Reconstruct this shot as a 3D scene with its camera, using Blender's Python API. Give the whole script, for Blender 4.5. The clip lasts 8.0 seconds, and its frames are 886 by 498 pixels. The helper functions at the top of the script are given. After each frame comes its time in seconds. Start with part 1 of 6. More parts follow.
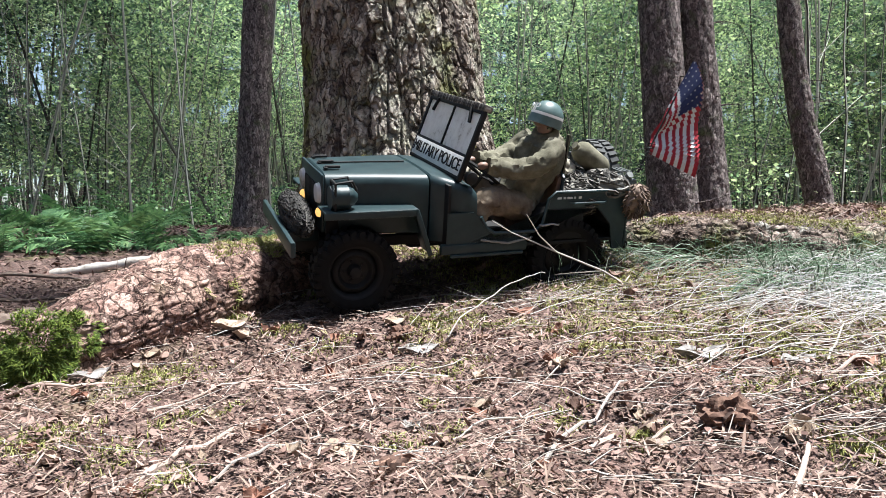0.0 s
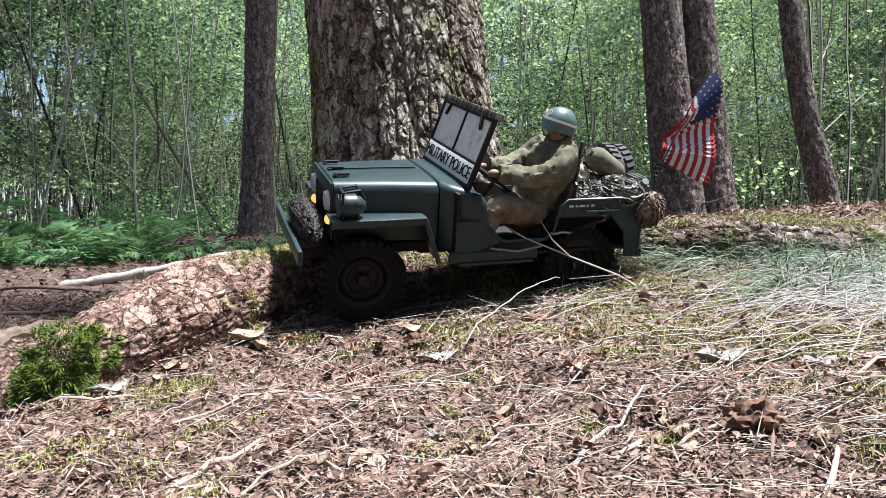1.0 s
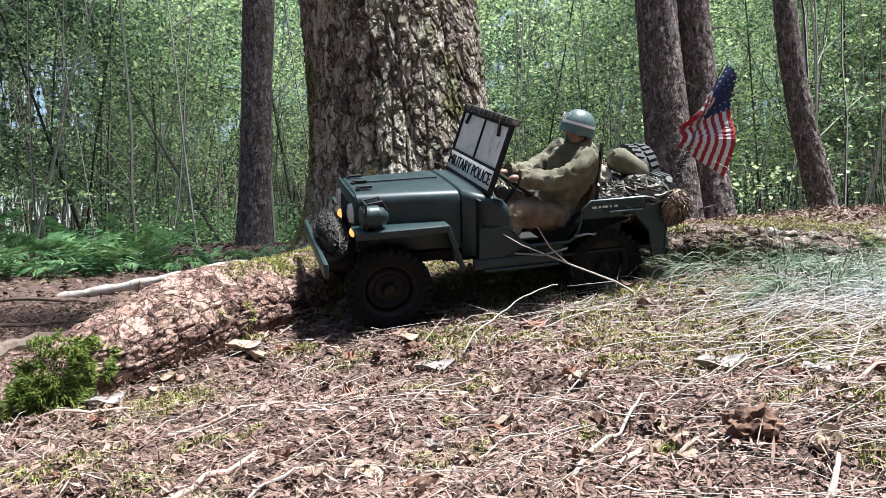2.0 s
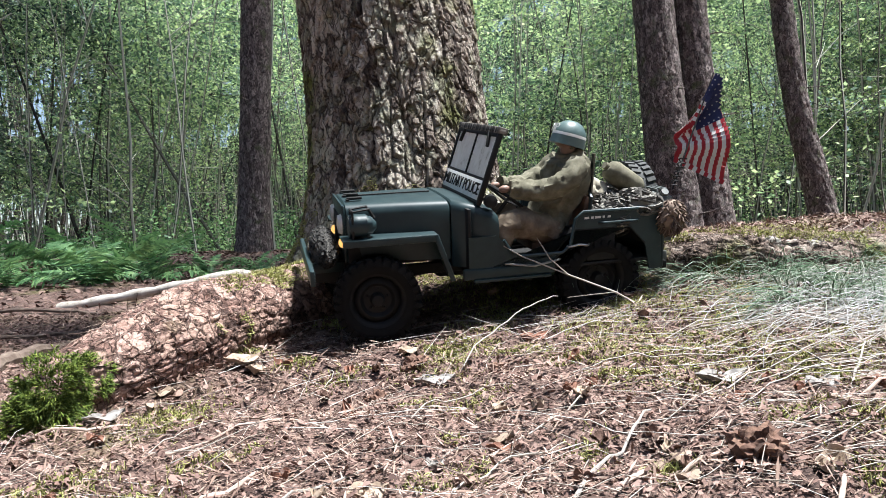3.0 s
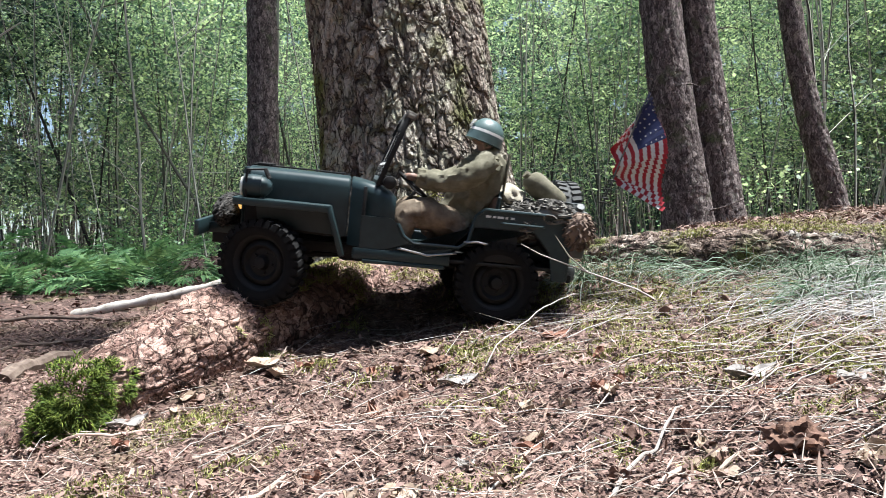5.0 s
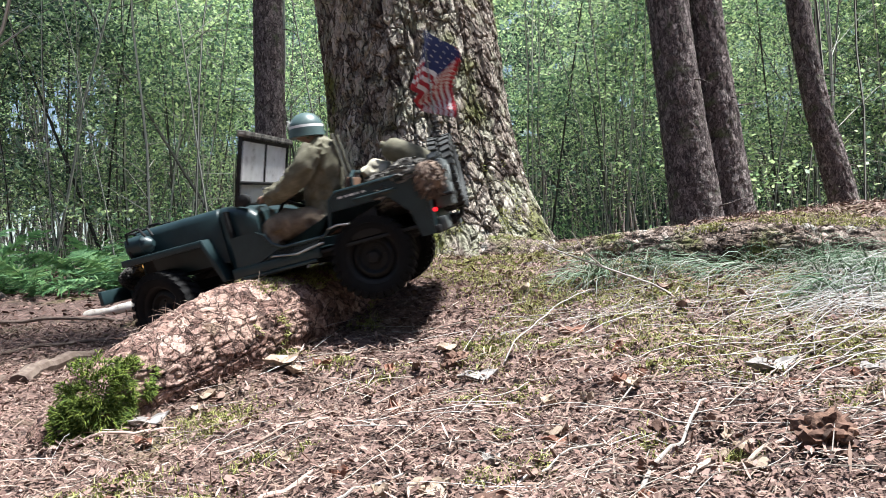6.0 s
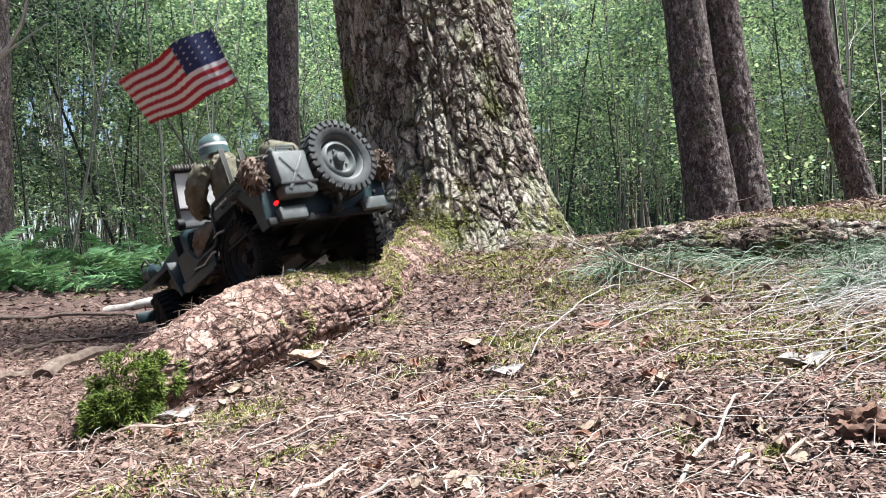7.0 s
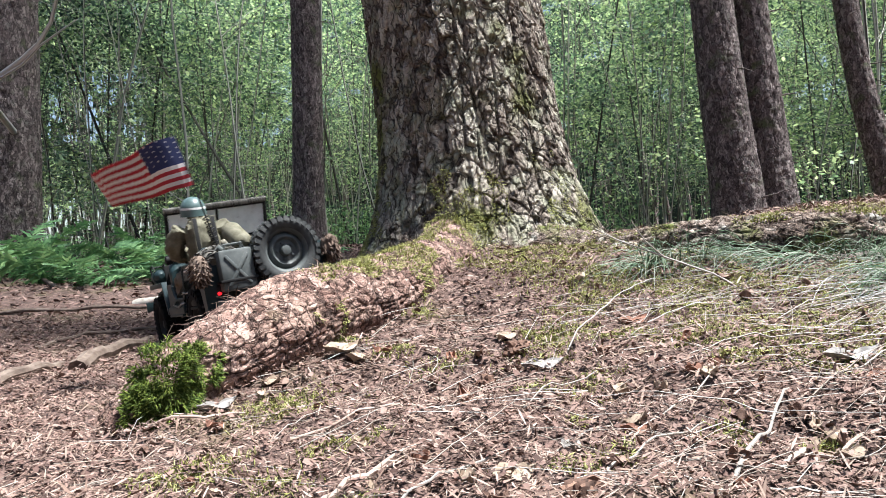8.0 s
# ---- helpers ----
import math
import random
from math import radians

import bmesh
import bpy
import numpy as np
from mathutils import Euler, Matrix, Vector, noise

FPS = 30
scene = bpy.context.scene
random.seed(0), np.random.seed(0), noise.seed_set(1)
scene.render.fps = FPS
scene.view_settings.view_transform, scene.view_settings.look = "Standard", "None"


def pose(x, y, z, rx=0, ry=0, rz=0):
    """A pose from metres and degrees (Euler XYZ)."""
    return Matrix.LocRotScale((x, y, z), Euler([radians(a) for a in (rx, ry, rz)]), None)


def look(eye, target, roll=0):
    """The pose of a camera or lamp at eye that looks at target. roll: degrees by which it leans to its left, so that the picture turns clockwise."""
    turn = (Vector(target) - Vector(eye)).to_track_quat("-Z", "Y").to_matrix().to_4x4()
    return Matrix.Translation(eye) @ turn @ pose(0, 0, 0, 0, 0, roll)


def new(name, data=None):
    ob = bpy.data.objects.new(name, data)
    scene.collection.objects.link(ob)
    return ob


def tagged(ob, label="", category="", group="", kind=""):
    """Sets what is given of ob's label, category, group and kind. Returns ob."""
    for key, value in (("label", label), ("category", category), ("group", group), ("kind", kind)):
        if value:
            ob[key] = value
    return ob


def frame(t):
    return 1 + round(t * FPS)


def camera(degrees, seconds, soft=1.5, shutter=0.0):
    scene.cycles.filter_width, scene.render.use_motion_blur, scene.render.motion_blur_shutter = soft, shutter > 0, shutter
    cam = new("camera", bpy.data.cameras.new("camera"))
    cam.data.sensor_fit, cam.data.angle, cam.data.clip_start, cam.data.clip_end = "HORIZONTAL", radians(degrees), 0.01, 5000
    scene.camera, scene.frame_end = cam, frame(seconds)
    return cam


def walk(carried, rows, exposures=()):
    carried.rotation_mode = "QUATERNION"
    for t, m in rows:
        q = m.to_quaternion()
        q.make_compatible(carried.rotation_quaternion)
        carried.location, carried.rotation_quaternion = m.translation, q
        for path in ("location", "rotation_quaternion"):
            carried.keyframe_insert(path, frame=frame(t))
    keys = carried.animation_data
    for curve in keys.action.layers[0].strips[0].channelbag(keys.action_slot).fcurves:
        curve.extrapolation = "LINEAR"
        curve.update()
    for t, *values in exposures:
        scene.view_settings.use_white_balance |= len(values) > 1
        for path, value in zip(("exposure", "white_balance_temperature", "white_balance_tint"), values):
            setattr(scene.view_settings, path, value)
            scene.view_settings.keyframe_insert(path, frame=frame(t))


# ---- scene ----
cam = camera(61.7, 8.0, soft=0.5, shutter=0.35)
PATH = [
    (0, (0.008, 0.008, 0.166), (-0.005, 2.008, 0.158), 0.1),
    (0.5, (-0.001, 0.005, 0.166), (-0.02, 2.005, 0.16), -0.4),
    (1, (-0.007, 0.004, 0.17), (-0.03, 2.003, 0.173), -0.9),
    (1.5, (-0.006, 0.005, 0.169), (-0.028, 2.005, 0.182), -1.2),
    (3, (-0.004, 0.013, 0.181), (-0.022, 2.013, 0.217), -1.8),
    (3.5, (-0.005, 0.015, 0.184), (-0.027, 2.014, 0.221), -1.9),
    (4, (-0.004, 0.017, 0.184), (-0.03, 2.017, 0.226), -2.2),
    (4.5, (-0.011, 0.018, 0.182), (-0.042, 2.017, 0.223), -2.5),
    (6, (-0.034, 0.016, 0.177), (-0.088, 2.015, 0.215), -3.3),
    (6.5, (-0.041, 0.016, 0.177), (-0.109, 2.014, 0.211), -3.4),
    (7, (-0.052, 0.015, 0.176), (-0.136, 2.013, 0.207), -3.3),
    (7.5, (-0.064, 0.014, 0.174), (-0.175, 2.011, 0.199), -3.2),
    (8, (-0.074, 0.016, 0.174), (-0.21, 2.011, 0.196), -3.1),
]
walk(cam, [(t, look(eye, target, roll)) for t, eye, target, roll in PATH])

# ---- light ----
world = bpy.data.worlds.new("forest_sky")
scene.world = world
world.use_nodes = True
wn = world.node_tree.nodes
sky = wn.new("ShaderNodeTexSky")
sky.sky_type = "NISHITA"
sky.sun_disc = False
sky.sun_elevation, sky.sun_rotation = radians(72.5), radians(94)
sky.dust_density, sky.air_density = 1.5, 1.0
world.node_tree.links.new(sky.outputs[0], wn["Background"].inputs[0])
wn["Background"].inputs[1].default_value = 0.075
sun = new("sun", bpy.data.lights.new("sun", "SUN"))
sun.data.energy, sun.data.angle, sun.data.color = 5.7, radians(8), (0.97, 0.985, 1.0)
sun.matrix_basis = look((1.44, -0.10, 4.6), (0, 0, 0))
scene.view_settings.exposure = 1.57


# ---- numeric noise ----
def hashed(ix, iy, iz, seed):
    n = (ix * 374761393 + iy * 668265263 + iz * 2147483647 + seed * 974634777) & 0xFFFFFFFF
    n = ((n ^ (n >> 13)) * 1274126177) & 0xFFFFFFFF
    n = ((n ^ (n >> 16)) * 2246822519) & 0xFFFFFFFF
    return ((n ^ (n >> 15)) & 0xFFFFFF) / float(0xFFFFFF)


def vnoise(p, seed=0):
    """Smooth value noise, 0 to 1, for an array of points."""
    i = np.floor(p).astype(np.int64)
    f = p - i
    f = f * f * (3 - 2 * f)
    out = 0
    for dx in (0, 1):
        for dy in (0, 1):
            for dz in (0, 1):
                w = (f[:, 0] if dx else 1 - f[:, 0]) * (f[:, 1] if dy else 1 - f[:, 1]) * (f[:, 2] if dz else 1 - f[:, 2])
                out = out + w * hashed(i[:, 0] + dx, i[:, 1] + dy, i[:, 2] + dz, seed)
    return out


def fbm(p, octaves=3, seed=0):
    out, amp, total = 0, 1.0, 0
    for k in range(octaves):
        out = out + amp * vnoise(p * 2 ** k, seed + k)
        total += amp
        amp *= 0.5
    return out / total


def cells(p, seed=0):
    """Cell noise: nearest and second nearest distance, a value for each cell, and the way from its middle."""
    i = np.floor(p).astype(np.int64)
    d1, d2, value = np.full(len(p), 9.0), np.full(len(p), 9.0), np.zeros(len(p))
    off = np.zeros_like(p)
    for dx in (-1, 0, 1):
        for dy in (-1, 0, 1):
            for dz in (-1, 0, 1):
                c = i + np.array((dx, dy, dz))
                q = np.stack([c[:, k] + hashed(c[:, 0], c[:, 1], c[:, 2], seed + 11 + k) for k in range(3)], 1)
                d = np.sqrt(((q - p) ** 2).sum(1))
                v = hashed(c[:, 0], c[:, 1], c[:, 2], seed + 29)
                near = d < d1
                d2 = np.where(near, d1, np.minimum(d2, d))
                value = np.where(near, v, value)
                off = np.where(near[:, None], p - q, off)
                d1 = np.where(near, d, d1)
    return d1, d2, value, off


def step(a, b, x):
    s = np.clip((x - a) / (b - a), 0, 1)
    return s * s * (3 - 2 * s)


# ---- materials ----
def material(name, stops, scale=20.0, rough=0.8, metal=0.0, bump=0.3, bump_scale=120.0, island=0.0, stretch=(1, 1, 1), translucent=0.0, spec=0.4, detail=6.0, depth=0.002, patches=None):
    """A noise-coloured surface: a ramp of colours over two scales of noise, with relief. island: how far single pieces differ."""
    mat = bpy.data.materials.new(name)
    mat.use_nodes = True
    nt, nodes = mat.node_tree, mat.node_tree.nodes
    link = nt.links.new
    bsdf = nodes["Principled BSDF"]
    coord = nodes.new("ShaderNodeTexCoord")
    mapping = nodes.new("ShaderNodeMapping")
    mapping.inputs["Scale"].default_value = stretch
    link(coord.outputs["Object"], mapping.inputs[0])
    noise_a = nodes.new("ShaderNodeTexNoise")
    noise_a.inputs["Scale"].default_value, noise_a.inputs["Detail"].default_value = scale, detail
    noise_a.inputs["Roughness"].default_value = 0.65
    link(mapping.outputs[0], noise_a.inputs["Vector"])
    value = noise_a.outputs["Fac"]
    if island:
        geo = nodes.new("ShaderNodeNewGeometry")
        mix = nodes.new("ShaderNodeMix")
        mix.inputs[0].default_value = island
        link(value, mix.inputs[2])
        link(geo.outputs["Random Per Island"], mix.inputs[3])
        value = mix.outputs[0]
    ramp = nodes.new("ShaderNodeValToRGB")
    el = ramp.color_ramp.elements
    while len(el) < len(stops):
        el.new(0.5)
    for e, (pos, col) in zip(el, stops):
        e.position, e.color = pos, (*col, 1)
    link(value, ramp.inputs[0])
    colour = ramp.outputs[0]
    for pscale, lo, hi, pcol in (patches or ()):
        n = nodes.new("ShaderNodeTexNoise")
        n.inputs["Scale"].default_value, n.inputs["Detail"].default_value = pscale, 5
        link(coord.outputs["Object"], n.inputs["Vector"])
        r = nodes.new("ShaderNodeMapRange")
        r.inputs[1].default_value, r.inputs[2].default_value = lo, hi
        link(n.outputs["Fac"], r.inputs[0])
        m = nodes.new("ShaderNodeMix")
        m.data_type = "RGBA"
        link(r.outputs[0], m.inputs[0])
        link(colour, m.inputs[6])
        m.inputs[7].default_value = (*pcol, 1)
        colour = m.outputs[2]
    link(colour, bsdf.inputs["Base Color"])
    bsdf.inputs["Roughness"].default_value, bsdf.inputs["Metallic"].default_value = rough, metal
    bsdf.inputs["Specular IOR Level"].default_value = spec
    if bump:
        noise_b = nodes.new("ShaderNodeTexNoise")
        noise_b.inputs["Scale"].default_value, noise_b.inputs["Detail"].default_value = bump_scale, 5
        link(mapping.outputs[0], noise_b.inputs["Vector"])
        bn = nodes.new("ShaderNodeBump")
        bn.inputs["Strength"].default_value, bn.inputs["Distance"].default_value = bump, depth
        link(noise_b.outputs["Fac"], bn.inputs["Height"])
        link(bn.outputs[0], bsdf.inputs["Normal"])
    if translucent:
        tr = nodes.new("ShaderNodeBsdfTranslucent")
        link(colour, tr.inputs[0])
        ms = nodes.new("ShaderNodeMixShader")
        ms.inputs[0].default_value = translucent
        link(bsdf.outputs[0], ms.inputs[1])
        link(tr.outputs[0], ms.inputs[2])
        link(ms.outputs[0], nodes["Material Output"].inputs[0])
    return mat


def glow(name, colour, strength):
    mat = bpy.data.materials.new(name)
    mat.use_nodes = True
    b = mat.node_tree.nodes["Principled BSDF"]
    b.inputs["Base Color"].default_value = (*colour, 1)
    b.inputs["Emission Color"].default_value = (*colour, 1)
    b.inputs["Emission Strength"].default_value = strength
    return mat


def bark_material(name, tones, plate, tall, crack=0.05, lichen=(0.40, 0.39, 0.34), lichen_at=(0.55, 0.68), green=(0.11, 0.13, 0.03), green_at=(0.62, 0.74)):
    """Bark in cracked plates: each plate has its own tone, dark bast shows in the cracks, lichen and algae grow in patches."""
    mat = bpy.data.materials.new(name)
    mat.use_nodes = True
    nt, nodes = mat.node_tree, mat.node_tree.nodes
    link = nt.links.new
    bsdf = nodes["Principled BSDF"]
    bsdf.inputs["Roughness"].default_value, bsdf.inputs["Specular IOR Level"].default_value = 0.9, 0.25
    coord = nodes.new("ShaderNodeTexCoord")
    bend = nodes.new("ShaderNodeTexNoise")
    bend.inputs["Scale"].default_value, bend.inputs["Detail"].default_value = 0.55 / plate, 9
    link(coord.outputs["Object"], bend.inputs["Vector"])
    shift = nodes.new("ShaderNodeVectorMath")
    shift.operation = "MULTIPLY_ADD"
    shift.inputs[1].default_value = (plate * 2.6,) * 3
    link(bend.outputs["Color"], shift.inputs[0])
    link(coord.outputs["Object"], shift.inputs[2])
    mapping = nodes.new("ShaderNodeMapping")
    mapping.inputs["Scale"].default_value = (1 / plate, 1 / plate, 1 / tall)
    link(shift.outputs[0], mapping.inputs[0])
    heights, tone_value = [], None
    for scale, reach, depth in ((1.0, crack * 1.6, 1.0), (2.4, crack * 1.3, 0.45)):
        edge = nodes.new("ShaderNodeTexVoronoi")
        edge.feature = "DISTANCE_TO_EDGE"
        edge.inputs["Scale"].default_value = scale
        link(mapping.outputs[0], edge.inputs["Vector"])
        r = nodes.new("ShaderNodeMapRange")
        r.inputs[2].default_value = reach
        link(edge.outputs["Distance"], r.inputs[0])
        cell = nodes.new("ShaderNodeTexVoronoi")
        cell.inputs["Scale"].default_value = scale
        link(mapping.outputs[0], cell.inputs["Vector"])
        heights.append((r.outputs[0], depth, cell.outputs["Color"]))
    grain = nodes.new("ShaderNodeTexNoise")
    grain.inputs["Scale"].default_value, grain.inputs["Detail"].default_value = 3.2 / plate, 6
    grain.inputs["Roughness"].default_value = 0.7
    link(shift.outputs[0], grain.inputs["Vector"])

    def mathop(op, a, b):
        m = nodes.new("ShaderNodeMath")
        m.operation = op
        for k, x in enumerate((a, b)):
            if isinstance(x, float):
                m.inputs[k].default_value = x
            else:
                link(x, m.inputs[k])
        return m.outputs[0]

    own = mathop("ADD", mathop("MULTIPLY", heights[0][2], 0.35), mathop("MULTIPLY", heights[1][2], 0.30))
    tone_value = mathop("ADD", own, mathop("MULTIPLY", grain.outputs["Fac"], 0.45))
    open_crack = mathop("MULTIPLY", heights[0][0], mathop("ADD", mathop("MULTIPLY", heights[1][0], 0.5), 0.5))
    ramp = nodes.new("ShaderNodeValToRGB")
    el = ramp.color_ramp.elements
    while len(el) < len(tones):
        el.new(0.5)
    for e, (pos, col) in zip(el, tones):
        e.position, e.color = pos, (*col, 1)
    link(tone_value, ramp.inputs[0])

    def over(base, fac, col):
        m = nodes.new("ShaderNodeMix")
        m.data_type = "RGBA"
        link(fac, m.inputs[0])
        if isinstance(base, tuple):
            m.inputs[6].default_value = (*base, 1)
        else:
            link(base, m.inputs[6])
        if isinstance(col, tuple):
            m.inputs[7].default_value = (*col, 1)
        else:
            link(col, m.inputs[7])
        return m.outputs[2]

    def patch(scale, lo, hi):
        n = nodes.new("ShaderNodeTexNoise")
        n.inputs["Scale"].default_value, n.inputs["Detail"].default_value = scale, 6
        link(coord.outputs["Object"], n.inputs["Vector"])
        r = nodes.new("ShaderNodeMapRange")
        r.inputs[1].default_value, r.inputs[2].default_value = lo, hi
        link(n.outputs["Fac"], r.inputs[0])
        return r.outputs[0]

    colour = over(ramp.outputs[0], mathop("MULTIPLY", patch(0.5 / plate, *lichen_at), 0.8), lichen)
    colour = over(colour, patch(0.2 / plate, *green_at), green)
    colour = over(tones[0][1], mathop("ADD", mathop("MULTIPLY", open_crack, 0.88), 0.12), colour)
    link(colour, bsdf.inputs["Base Color"])
    total = mathop("ADD", mathop("MULTIPLY", heights[0][0], 1.0), mathop("MULTIPLY", heights[1][0], 0.4))
    total = mathop("ADD", total, mathop("MULTIPLY", own, 0.9))
    total = mathop("ADD", total, mathop("MULTIPLY", grain.outputs["Fac"], 0.9))
    bn = nodes.new("ShaderNodeBump")
    bn.inputs["Strength"].default_value, bn.inputs["Distance"].default_value = 0.9, plate * 0.16
    link(total, bn.inputs["Height"])
    link(bn.outputs[0], bsdf.inputs["Normal"])
    return mat


